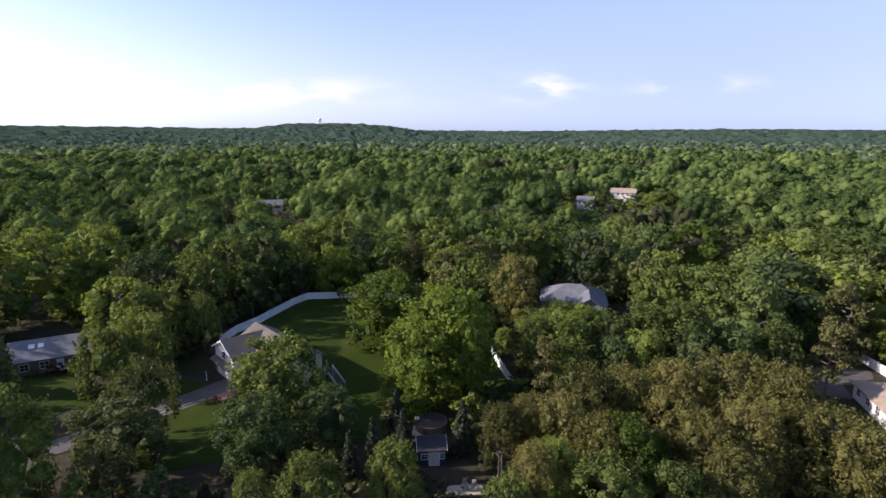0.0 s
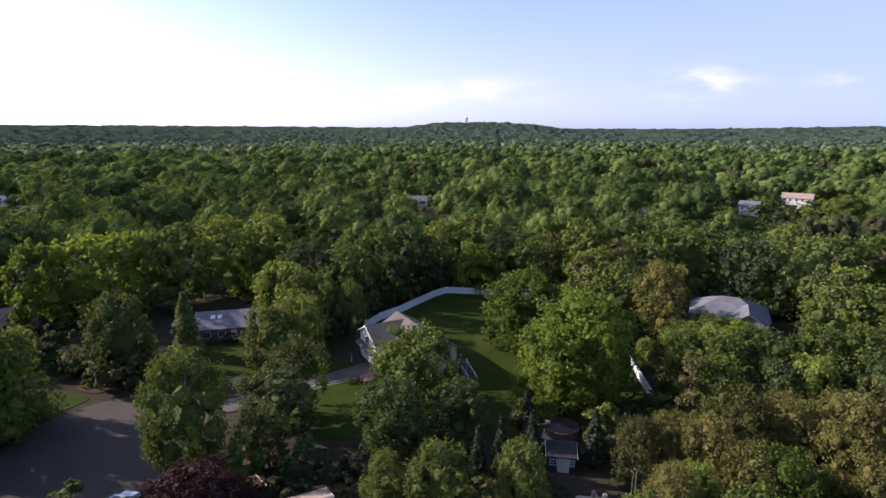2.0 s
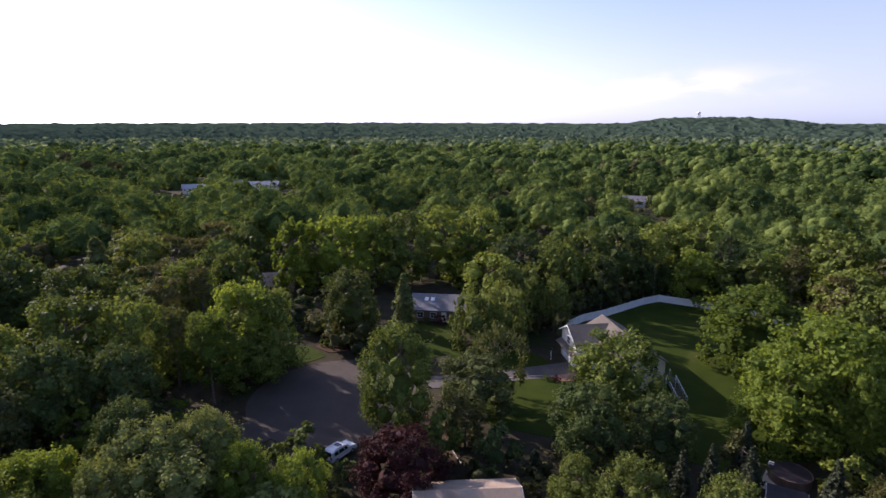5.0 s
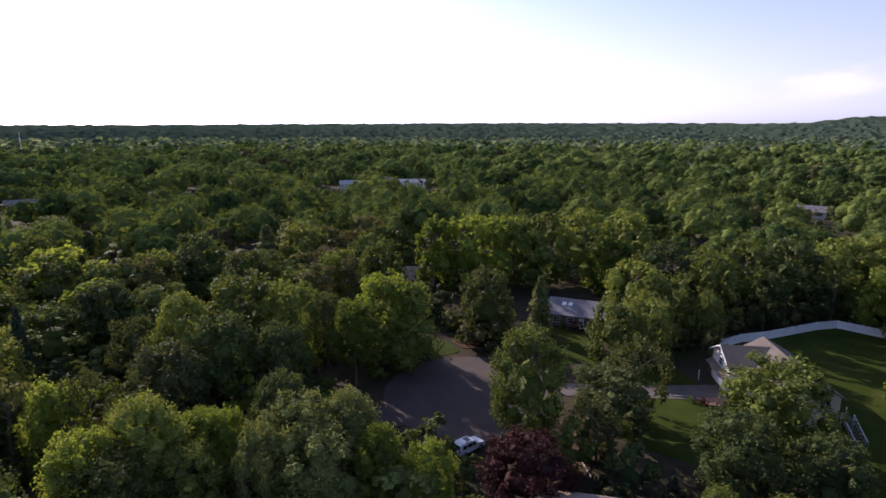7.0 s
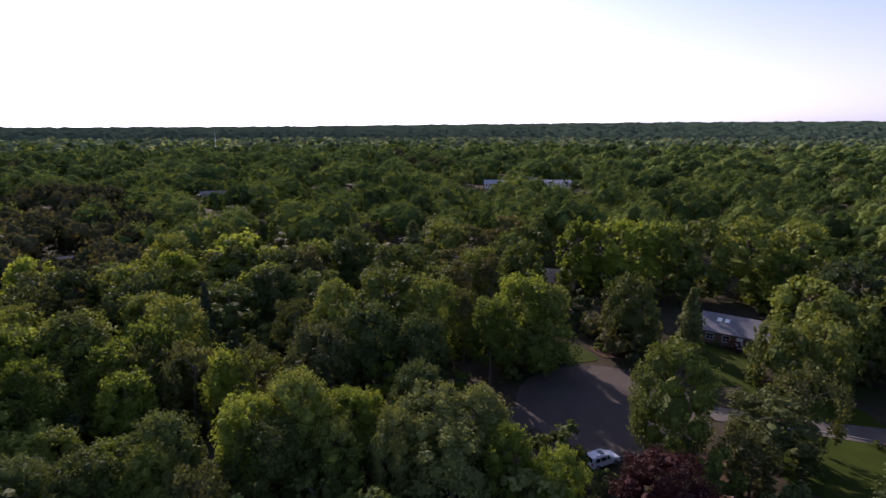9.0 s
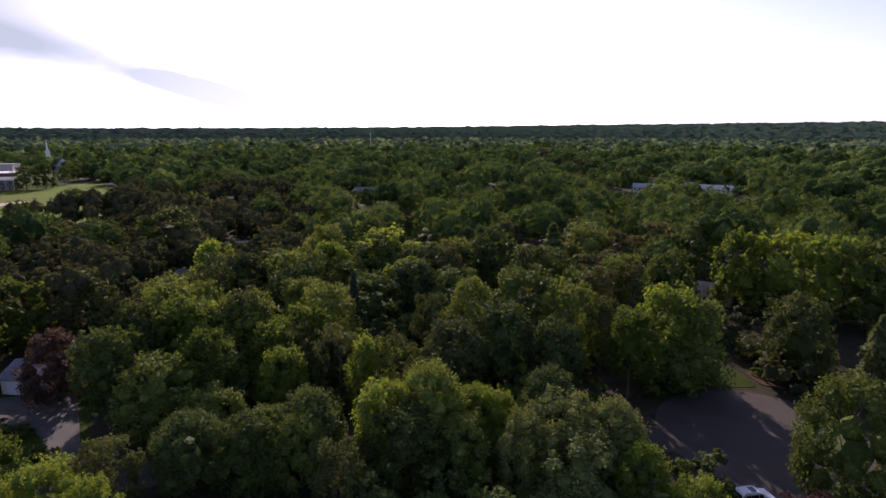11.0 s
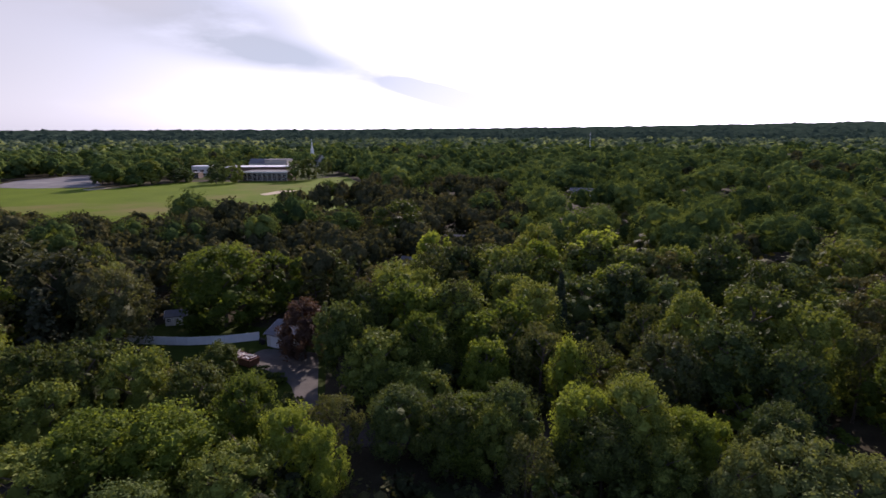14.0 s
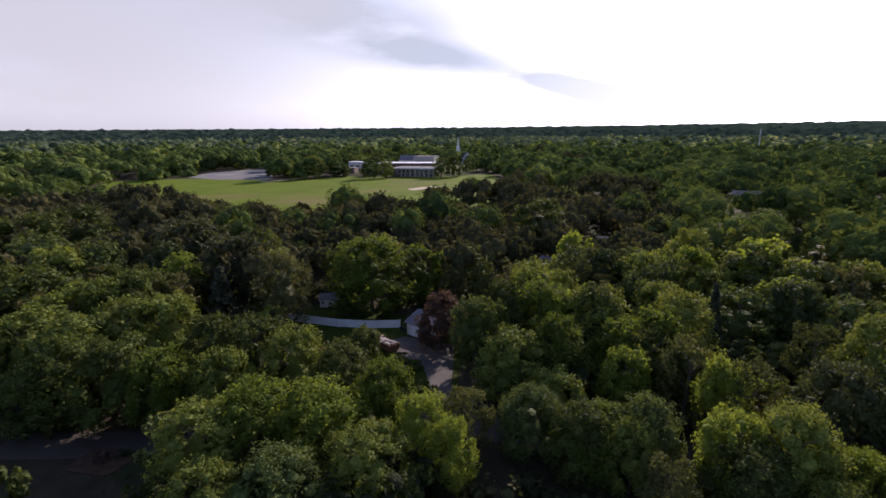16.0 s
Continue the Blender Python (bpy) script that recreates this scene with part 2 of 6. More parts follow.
M_ROOFFADED = surface("faded grey roofing", (0.30, 0.30, 0.31), (0.42, 0.42, 0.43), 0.3, 4.0, 0.8, 0.3, shine=0.2)
M_GREY = surface("grey metal", (0.25, 0.26, 0.27), (0.36, 0.37, 0.38), 1.0, 9.0, 0.5, 0.1, 0.6)
M_BLACK = surface("black rubber", (0.012, 0.012, 0.013), (0.025, 0.025, 0.026), 2.0, 20.0, 0.8, 0.2)
M_RUST = surface("rust red painted steel", (0.13, 0.055, 0.035), (0.22, 0.10, 0.065), 1.0, 8.0, 0.7, 0.3)
M_PINK = surface("pale debris", (0.55, 0.42, 0.36), (0.74, 0.64, 0.56), 1.5, 8.0, 0.9, 0.6, dist=0.05)
M_POOL = surface("dark pool cover", (0.030, 0.022, 0.026), (0.060, 0.045, 0.048), 0.8, 6.0, 0.6, 0.2)
M_BLUETARP = surface("blue tarp", (0.02, 0.06, 0.30), (0.04, 0.10, 0.42), 1.0, 8.0, 0.5, 0.3)
M_CAR = surface("silver white paint", (0.62, 0.63, 0.65), (0.70, 0.71, 0.73), 0.8, 9.0, 0.3, 0.02)


def plain(name, color, rough, metal=0.0):
    m, t, p, out = base_material(name)
    p.inputs["Base Color"].default_value = (*color, 1)
    p.inputs["Roughness"].default_value, p.inputs["Metallic"].default_value = rough, metal
    return m


M_GLASS = plain("window glass", (0.02, 0.024, 0.028), 0.08)
M_LAMPRED = plain("red lamp glass", (0.35, 0.01, 0.01), 0.2)


# ---- mesh helpers ----
def np_mesh(name, verts, faces, mat, smooth=False):
    """A mesh from number arrays; faces all have the same number of corners."""
    verts, faces = np.asarray(verts, np.float32), np.asarray(faces, np.int32)
    me = bpy.data.meshes.new(name)
    n, k = faces.shape
    me.vertices.add(len(verts))
    me.vertices.foreach_set("co", verts.ravel())
    me.loops.add(n * k)
    me.loops.foreach_set("vertex_index", faces.ravel())
    me.polygons.add(n)
    me.polygons.foreach_set("loop_start", np.arange(0, n * k, k, dtype=np.int32))
    me.polygons.foreach_set("use_smooth", np.full(n, smooth))
    me.update(calc_edges=True)
    me.materials.append(mat)
    return me


def part(name, bm, mat, parent=None, label=""):
    me = bpy.data.meshes.new(name)
    bmesh.ops.recalc_face_normals(bm, faces=bm.faces)
    bm.to_mesh(me)
    bm.free()
    me.materials.append(mat)
    ob = new(name, me)
    ob.parent = parent
    return tagged(ob, label)


def box(bm, x0, x1, y0, y1, z0, z1, bevel=0.0):
    b = bmesh.ops.create_cube(bm, size=1.0, matrix=Matrix.Translation(((x0 + x1) / 2, (y0 + y1) / 2, (z0 + z1) / 2)) @ Matrix.Diagonal((x1 - x0, y1 - y0, z1 - z0, 1)))
    if bevel:
        edges = {e for v in b["verts"] for e in v.link_edges}
        bmesh.ops.bevel(bm, geom=list(edges), offset=bevel, segments=1, affect="EDGES")
    return bm


def boxed(*args, bevel=0.0):
    return box(bmesh.new(), *args, bevel=bevel)


def prism(points, z0, z1):
    """An upright slab over a plan outline."""
    bm = bmesh.new()
    low, top = [bm.verts.new((x, y, z0)) for x, y in points], [bm.verts.new((x, y, z1)) for x, y in points]
    bm.faces.new(top)
    bm.faces.new(low[::-1])
    for i in range(len(points)):
        j = (i + 1) % len(points)
        bm.faces.new((low[i], low[j], top[j], top[i]))
    return bm


def tube(bm, a, b, ra, rb, sides=6):
    a, b = Vector(a), Vector(b)
    q = (b - a).to_track_quat("Z", "Y")
    rings = [[bm.verts.new(p + q @ Vector((r * math.cos(k * math.tau / sides), r * math.sin(k * math.tau / sides), 0))) for k in range(sides)] for p, r in ((a, ra), (b, rb))]
    for k in range(sides):
        j = (k + 1) % sides
        bm.faces.new((rings[0][k], rings[0][j], rings[1][j], rings[1][k]))
    bm.faces.new(rings[1])
    return bm


def rounded(points, r=2.0, n=5):
    """A plan outline with its corners rounded."""
    out = []
    for i, p in enumerate(points):
        p, a, b = Vector(p), Vector(points[i - 1]), Vector(points[(i + 1) % len(points)])
        ra, rb = min(r, (a - p).length * 0.45), min(r, (b - p).length * 0.45)
        s, e = p + (a - p).normalized() * ra, p + (b - p).normalized() * rb
        for k in range(n + 1):
            u = k / n
            out.append(tuple((1 - u) ** 2 * s + 2 * u * (1 - u) * p + u * u * e))
    return out


def thing(name, m, label, category, group=""):
    e = new(name)
    e.matrix_basis = m
    return tagged(e, label, category, group)


def inside(poly, x, y):
    """Which of the points lie in the outline."""
    x, y = np.asarray(x), np.asarray(y)
    hit = np.zeros(x.shape, bool)
    for (xa, ya), (xb, yb) in zip(poly, [*poly[1:], poly[0]]):
        if ya != yb:
            hit ^= ((ya > y) != (yb > y)) & (x < (xb - xa) * (y - ya) / (yb - ya) + xa)
    return hit


def near_line(line, x, y):
    x, y = np.asarray(x, float), np.asarray(y, float)
    best = np.full(x.shape, 1e9)
    for (xa, ya), (xb, yb) in zip(line[:-1], line[1:]):
        dx, dy = xb - xa, yb - ya
        u = np.clip(((x - xa) * dx + (y - ya) * dy) / (dx * dx + dy * dy), 0, 1)
        best = np.minimum(best, np.hypot(x - xa - u * dx, y - ya - u * dy))
    return best


# ---- the land ----
def bell(a, mid, wide):
    return np.exp(-0.5 * ((a - mid) / wide) ** 2)


def land(x, y):
    """The height of the ground: flat near by, low wooded hills far off."""
    x, y = np.asarray(x, float), np.asarray(y, float)
    r, az = np.hypot(x, y), np.degrees(np.arctan2(-x, y))
    u = np.clip((r - 1700) / 3150, 0, 1)
    lift = 0.20 + 0.45 * bell(az, 46, 30) + 0.22 * bell(az, -27, 9) + 0.16 * bell(az, 0, 60)
    rise = (EYE_Z - 13 + 4850 * np.tan(np.radians(lift)))
    hx, hy = -math.sin(radians(11.0)) * 3600, math.cos(radians(11.0)) * 3600
    along, across = (x * hx + y * hy) / 3600 - 3600, (x * hy - y * hx) / 3600
    return rise * u * u * (3 - 2 * u) + 52 * np.exp(-0.5 * ((along / 650) ** 2 + (across / 380) ** 4 * 0.6 + (across / 480) ** 2 * 0.4))


def ground_sheet():
    radii = [0, 15, 30, 60, 100, 150, 220, 320, 480, 700, 1000, 1400, 1700, 2000, 2300, 2700, 3000, 3200, 3400, 3600, 3800, 4100, 4400, 4700, 4990]
    n = 120
    verts = [(0, 0, 0)]
    for r in radii[1:]:
        a = np.arange(n) * math.tau / n
        x, y = r * np.cos(a), r * np.sin(a)
        verts += list(zip(x, y, land(x, y)))
    bm = bmesh.new()
    vs = [bm.verts.new(v) for v in verts]
    for k in range(n):
        bm.faces.new((vs[0], vs[1 + k], vs[1 + (k + 1) % n]))
    for i in range(len(radii) - 2):
        for k in range(n):
            j = (k + 1) % n
            a, b = 1 + i * n, 1 + (i + 1) * n
            bm.faces.new((vs[a + k], vs[b + k], vs[b + j], vs[a + j]))
    return tagged(part("ground", bm, M_FOREST), "dark leaf-covered forest floor under the trees", "ground", kind="structure")


ground_sheet()
STREET = [(-30, -86), (-38, -72), (-50, -54), (-62, -38), (-67, -24), (-68, -8), (-67, 10), (-65, 30), (-63, 50)]
FIELD = [(-190, -285), (-176, -212), (-222, -148), (-256, -130), (-330, -132), (-412, -166), (-500, -220), (-440, -250), (-424, -290), (-414, -335), (-354, -347), (-349, -387), (-334, -450), (-280, -490), (-205, -370)]
LOT = [(-356, -375), (-337, -417), (-340, -462), (-400, -500), (-461, -484), (-374, -384)]
LAWN_BACK = [(-45, 108), (-43, 118), (-38, 133), (-35.5, 138), (-24.5, 139), (-6, 131), (9, 106), (12, 84), (-2, 78), (-8, 70), (-22, 70), (-32, 79), (-38, 92)]
LAWN_FRONT = [(-60, 82), (-46, 90), (-34, 84), (-24, 76), (-24, 66), (-38, 62), (-48, 66)]
LAWN_WEST = [(-82, 88), (-64, 92), (-58, 82), (-60, 74), (-72, 76)]
LAWN_CORNER = [(-84, 66), (-76, 65), (-77.5, 58), (-82, 54), (-88, 58)]
SCHOOL_GROUNDS = [(-440, -248), (-466, -232), (-545, -252), (-640, -300), (-628, -335), (-520, -395), (-460, -398), (-436, -352)]
YARD = [(-104, -86), (-100, -60), (-92, -46), (-74, -38), (-66, -44), (-70, -58), (-82, -86), (-92, -92)]


def slab(name, points, z, mat, label, category, r=2.0, thick=0.3):
    return tagged(part(name, prism(rounded(points, r), z - thick, z), mat), label, category, kind="structure")


def strip(line, half):
    """The outline of a lane along a line."""
    left, right = [], []
    for i, p in enumerate(line):
        a, b = Vector(line[max(i - 1, 0)]), Vector(line[min(i + 1, len(line) - 1)])
        w = (b - a).normalized()
        left.append((p[0] - w.y * half, p[1] + w.x * half))
        right.append((p[0] + w.y * half, p[1] - w.x * half))
    return left + right[::-1]


slab("lawn", LAWN_BACK, 0.050, M_GRASS, "mown back lawn inside a white fence", "lawn")
slab("lawn", LAWN_FRONT, 0.058, M_GRASS, "mown front lawn beside the driveway", "lawn")
slab("lawn", LAWN_WEST, 0.066, M_GRASS, "mown lawn before a grey-roofed house", "lawn")
slab("lawn", LAWN_CORNER, 0.074, M_GRASS, "small sunny lawn at the road's end", "lawn")
slab("lawn", YARD, 0.082, M_GRASS, "rough lawn round a driveway", "lawn")
slab("field", FIELD, 0.05, M_FIELD, "wide sunlit yellow-green sports field", "field", 12)
slab("lawn", SCHOOL_GROUNDS, 0.04, M_GRASS, "grass round the school buildings", "lawn", 6)
slab("parking_lot", LOT, 0.12, M_LOT, "pale grey parking lot beside the field", "parking lot")
bulb = [(-62 + 14.5 * math.cos(a), 55 + 14.5 * math.sin(a)) for a in np.linspace(0, math.tau, 40, endpoint=False)]
tagged(part("road", prism(bulb, -0.2, 0.10), M_ASPHALT), "worn grey asphalt turning circle of a dead-end street", "road", kind="structure")
tagged(part("road", prism(strip(STREET, 3.3), -0.2, 0.09), M_ASPHALT), "grey asphalt street under overhanging trees", "road", kind="structure")


# ---- trees ----
rng = np.random.default_rng(7)


def unit(v):
    return v / np.maximum(np.linalg.norm(v, axis=-1, keepdims=True), 1e-9)


def sprays(points, normals, size, spread=0.7, long=1.5):
    """Folded leaf sprays at points, facing roughly along normals: corners and faces."""
    n = len(points)
    nor = unit(normals + rng.normal(0, spread, (n, 3)))
    side = unit(np.cross(nor, rng.normal(0, 1, (n, 3))))
    ahead = np.cross(nor, side)
    s = (size * rng.uniform(0.65, 1.35, n))[:, None]
    v = np.stack([points - ahead * s * long * 0.5, points + side * s * 0.5 + nor * s * 0.12, points + ahead * s * long * 0.5, points - side * s * 0.5 + nor * s * 0.12], 1)
    return v.reshape(-1, 3), np.arange(4 * n).reshape(n, 4)


def ball_points(n):
    return unit(rng.normal(0, 1, (n, 3)))


def boughs(count, tall):
    """Centres and radii of the large clumps of a domed crown of radius 1, and of the small ones on them."""
    k = np.arange(count)
    u = 1 - (k + 0.35 + rng.uniform(-0.3, 0.3, count)) / count
    a = k * 2.39996 + rng.uniform(-0.5, 0.5, count)
    wide = np.sqrt(np.maximum(0.0, 1 - np.where(u > 0.34, (u - 0.34) / 0.70, (0.34 - u) / 0.52) ** 2))
    size = rng.uniform(0.23, 0.37, count) * (0.72 + 0.28 * wide)
    ring = np.maximum(0, wide * rng.uniform(0.86, 1.10, count) - size * 0.92)
    big = np.stack([ring * np.cos(a), ring * np.sin(a), np.clip(tall * u, size * 0.7, tall * 1.01 - size)], 1)
    small, fine = [], []
    for c, r in zip(big, size):
        out = unit(c - np.array([0, 0, 0.36 * tall]))
        d = ball_points(40)
        d = d[d @ out > -0.25][:14]
        small.append(c + d * r * rng.uniform(0.62, 1.08, (len(d), 1)))
        fine.append(r * rng.uniform(0.22, 0.46, len(d)))
    return big, size, np.concatenate(small), np.concatenate(fine)


def crown_round(count, cards, size, tall=1.6, spread=0.75, core=True, heart=0.84):
    """A domed crown of clumps on clumps, 1 in radius and tall in height."""
    big, br, c, r = boughs(count, tall)
    mid = np.array([0, 0, 0.36 * tall])
    share = np.maximum(5, (cards * r ** 2 / np.sum(r ** 2)).astype(int))
    pts, nor = [], []
    for ci, ri, ni in zip(c, r, share):
        d = ball_points(ni * 2)
        out = unit(ci - mid)
        d = d[(d @ out > -0.55)][:ni]
        pts.append(ci + d * ri * rng.uniform(0.45, 1.35, (len(d), 1)))
        nor.append(d + out * 0.4 + np.array([0, 0, 0.25]))
    v, f = sprays(np.concatenate(pts), np.concatenate(nor), size, spread)
    tris = np.concatenate([f[:, [0, 1, 2]], f[:, [0, 2, 3]]])
    if core:
        cv, cf, at = [], [], len(v)
        for ci, ri in zip(np.concatenate([big, [mid], [mid * 1.6]]), [*(br * heart), 0.52, 0.30]):
            b, bf = ICO if cards > 2000 else ICO0
            cf.append(bf + at)
            at += len(b)
            cv.append(ci + b * ri * rng.uniform(0.62, 0.90, (len(b), 1)) * np.array([1, 1, 0.85]))
        tris = np.concatenate([tris, *cf])
        v = np.concatenate([v, *cv])
    return v, tris


def crown_cone(cards, size, tiers=15, droop=0.30, ragged=0.25, tall=3.0):
    """A conifer's crown: tiers of boughs that narrow to the tip, 1 in radius and tall in height."""
    pts, nor = [], []
    per = max(3, cards // (tiers * 8))
    for i in range(tiers):
        z = 0.02 + 0.98 * (i + 0.3) / tiers
        reach = (1 - z) ** 0.85 * rng.uniform(1 - ragged, 1.0) + 0.05
        for k in range(8):
            a = k * math.tau / 8 + i * 0.9 + rng.uniform(-0.3, 0.3)
            u = rng.uniform(0.12, 1, per) ** 0.7
            w = rng.normal(0, 0.11, per) * (0.4 + u)
            rad = reach * u * rng.uniform(0.75, 1.12)
            pts.append(np.stack([np.cos(a + w) * rad, np.sin(a + w) * rad, z * tall - droop * rad + rng.normal(0, 0.05, per)], 1))
            nor.append(np.stack([np.cos(a + w) * 0.6, np.sin(a + w) * 0.6, np.full(per, 0.8)], 1))
    v, f = sprays(np.concatenate(pts), np.concatenate(nor), size, 0.65, 1.7)
    return v, np.concatenate([f[:, [0, 1, 2]], f[:, [0, 2, 3]]])


def crown_pine(cards, size):
    """An open pine crown: separate flat tufts on spread boughs."""
    n = 26
    a, z = rng.uniform(0, math.tau, n), np.sort(rng.uniform(0.02, 0.95, n))
    rad = np.sqrt(np.maximum(0.02, 1 - (z - 0.25) ** 2 / 0.62)) * rng.uniform(0.25, 0.82, n)
    c = np.stack([np.cos(a) * rad, np.sin(a) * rad, z * 1.6], 1)
    pts, nor = [], []
    for ci in c:
        m = cards // n
        d = ball_points(m)
        rr = rng.uniform(0.16, 0.32)
        pts.append(ci + d * rng.uniform(0.3, 1.0, (m, 1)) * rr * np.array([1, 1, 0.42]))
        nor.append(d * 0.7 + np.array([0, 0, 0.6]))
    v, f = sprays(np.concatenate(pts), np.concatenate(nor), size, 0.8, 1.6)
    return v, np.concatenate([f[:, [0, 1, 2]], f[:, [0, 2, 3]]])


def crown_weep(cards, size):
    """A weeping crown: a dome with curtains of hanging twigs."""
    v1, f1 = crown_round(12, cards // 2, size, 1.35, 0.7)
    n = 70
    a, rad = rng.uniform(0, math.tau, n), rng.uniform(0.55, 0.98, n)
    top = 1.15 - rad ** 3 * 0.55
    m = cards // (2 * n)
    pts, nor = [], []
    for k in range(n):
        u = rng.uniform(0, 1, m)
        pts.append(np.stack([np.cos(a[k]) * rad[k] + rng.normal(0, 0.03, m), np.sin(a[k]) * rad[k] + rng.normal(0, 0.03, m), top[k] - u * (0.4 + 0.35 * rng.random())], 1))
        nor.append(np.tile((math.cos(a[k]), math.sin(a[k]), 0.2), (m, 1)))
    v2, f2 = sprays(np.concatenate(pts), np.concatenate(nor), size, 0.4, 1.6)
    t2 = np.concatenate([f2[:, [0, 1, 2]], f2[:, [0, 2, 3]]]) + len(v1)
    return np.concatenate([v1, v2]), np.concatenate([f1, t2])


def ico(level):
    bm = bmesh.new()
    bmesh.ops.create_icosphere(bm, subdivisions=level, radius=1.0)
    bm.verts.index_update()
    v, f = np.array([tuple(q.co) for q in bm.verts]), np.array([[q.index for q in p.verts] for p in bm.faces])
    bm.free()
    return v, f


ICO, ICO0 = ico(2), ico(1)


def trunk_mesh(limbs=6, straight=False):
    """A trunk of height 1 with limbs that reach into the crown."""
    bm = bmesh.new()
    r = 0.022
    spots = [Vector((rng.normal(0, 0.008) * k, rng.normal(0, 0.008) * k, k / 5)) for k in range(5)]
    for k in range(4):
        tube(bm, spots[k], spots[k + 1], r * (1.25 if k == 0 else 1 - k * 0.2), r * (1 - (k + 1) * 0.2), 7)
    for k in range(limbs):
        a, z = k * 2.4, 0.35 + 0.4 * k / limbs
        base = spots[0].lerp(spots[4], z / 0.8)
        reach = 0.20 if straight else 0.26
        mid = base + Vector((math.cos(a) * reach * 0.5, math.sin(a) * reach * 0.5, 0.02 if straight else 0.11))
        tube(bm, base, mid, r * 0.45, r * 0.3, 5)
        tube(bm, mid, mid + Vector((math.cos(a + 0.3) * reach * 0.5, math.sin(a + 0.3) * reach * 0.5, 0.01 if straight else 0.10)), r * 0.3, r * 0.1, 5)
    me = bpy.data.meshes.new("trunk")
    bm.to_mesh(me)
    bm.free()
    me.materials.append(M_BARK)
    return me


TRUNKS = [trunk_mesh(), trunk_mesh(7), trunk_mesh(8, True)]
BROAD = ("oak", "dark", "yellow", "pale", "grey", "red", "maroon")


def shapes(count, make):
    return [make() for _ in range(count)]


TALL = {"broad": 1.9, "fluffy": 1.75, "pine": 1.6, "cone": 3.0, "weep": 1.35, "open": 1.5}
SHAPE = {
    ("broad", 0): shapes(6, lambda: crown_round(int(rng.integers(24, 32)), 4300, 0.053, 1.9, heart=0.74)),
    ("broad", -1): shapes(5, lambda: crown_round(int(rng.integers(27, 36)), 8000, 0.039, 1.9, heart=0.74)),
    ("broad", 1): shapes(5, lambda: crown_round(int(rng.integers(15, 20)), 1900, 0.072, 1.9)),
    ("broad", 2): shapes(5, lambda: crown_round(8, 420, 0.14, 1.9)),
    ("fluffy", 0): shapes(3, lambda: crown_round(32, 4200, 0.047, 1.75, 0.9, heart=0.55)),
    ("fluffy", -1): shapes(3, lambda: crown_round(34, 7500, 0.036, 1.75, 0.9, heart=0.55)),
    ("fluffy", 1): shapes(3, lambda: crown_round(24, 1400, 0.075, 1.75, 0.9)),
    ("pine", 0): shapes(3, lambda: crown_pine(3400, 0.055)),
    ("pine", -1): shapes(2, lambda: crown_pine(4400, 0.05)),
    ("pine", 1): shapes(3, lambda: crown_pine(2000, 0.070)),
    ("cone", 0): shapes(2, lambda: crown_cone(3400, 0.105)),
    ("cone", 1): shapes(2, lambda: crown_cone(1300, 0.17)),
    ("weep", 0): shapes(2, lambda: crown_weep(3000, 0.058)),
    ("weep", 1): shapes(2, lambda: crown_weep(1000, 0.11)),
    ("open", 0): shapes(2, lambda: crown_round(14, 2400, 0.055, 1.5, 0.9, False)),
    ("open", 1): shapes(2, lambda: crown_round(11, 1000, 0.085, 1.5, 0.9, False)),
}
FORM = {"soft": "fluffy", "cedar": "cone", "olive": "fluffy", "pine": "pine", "fir": "cone", "spruce": "cone", "weep": "weep", "thin": "open"}
KIND = {
    "soft": ("white_pine_tree", "large soft grey-green white pine"),
    "cedar": ("cedar_tree", "green pointed evergreen tree with soft boughs"),
    "oak": ("oak_tree", "broad green leafy tree with a clumpy crown"),
    "dark": ("broadleaf_tree", "dense deep green leafy tree"),
    "yellow": ("maple_tree", "sunlit yellow-green maple tree"),
    "pale": ("poplar_tree", "pale silvery green leafy tree"),
    "grey": ("linden_tree", "grey-green leafy tree in full leaf"),
    "red": ("red_maple_tree", "dark red-leaved maple tree beside the street"),
    "maroon": ("plum_tree", "maroon-brown leaved ornamental tree"),
    "olive": ("pine_tree", "olive-brown open-crowned pine tree"),
    "pine": ("pine_tree", "brownish green pine tree with flat boughs"),
    "fir": ("fir_tree", "dark green drooping fir tree"),
    "spruce": ("spruce_tree", "narrow blue-green spruce tree"),
    "weep": ("weeping_tree", "weeping green tree with hanging twigs"),
    "thin": ("small_tree", "thin brownish green tree with an open crown"),
}
crown_data = {}
PLANTED = []


def crown_mesh(form, level, k, kind):
    key = (form, level, k, kind)
    if key not in crown_data:
        v, f = SHAPE[form, level][k]
        crown_data[key] = np_mesh("crown", v, f, M_LEAF[kind])
    return crown_data[key]


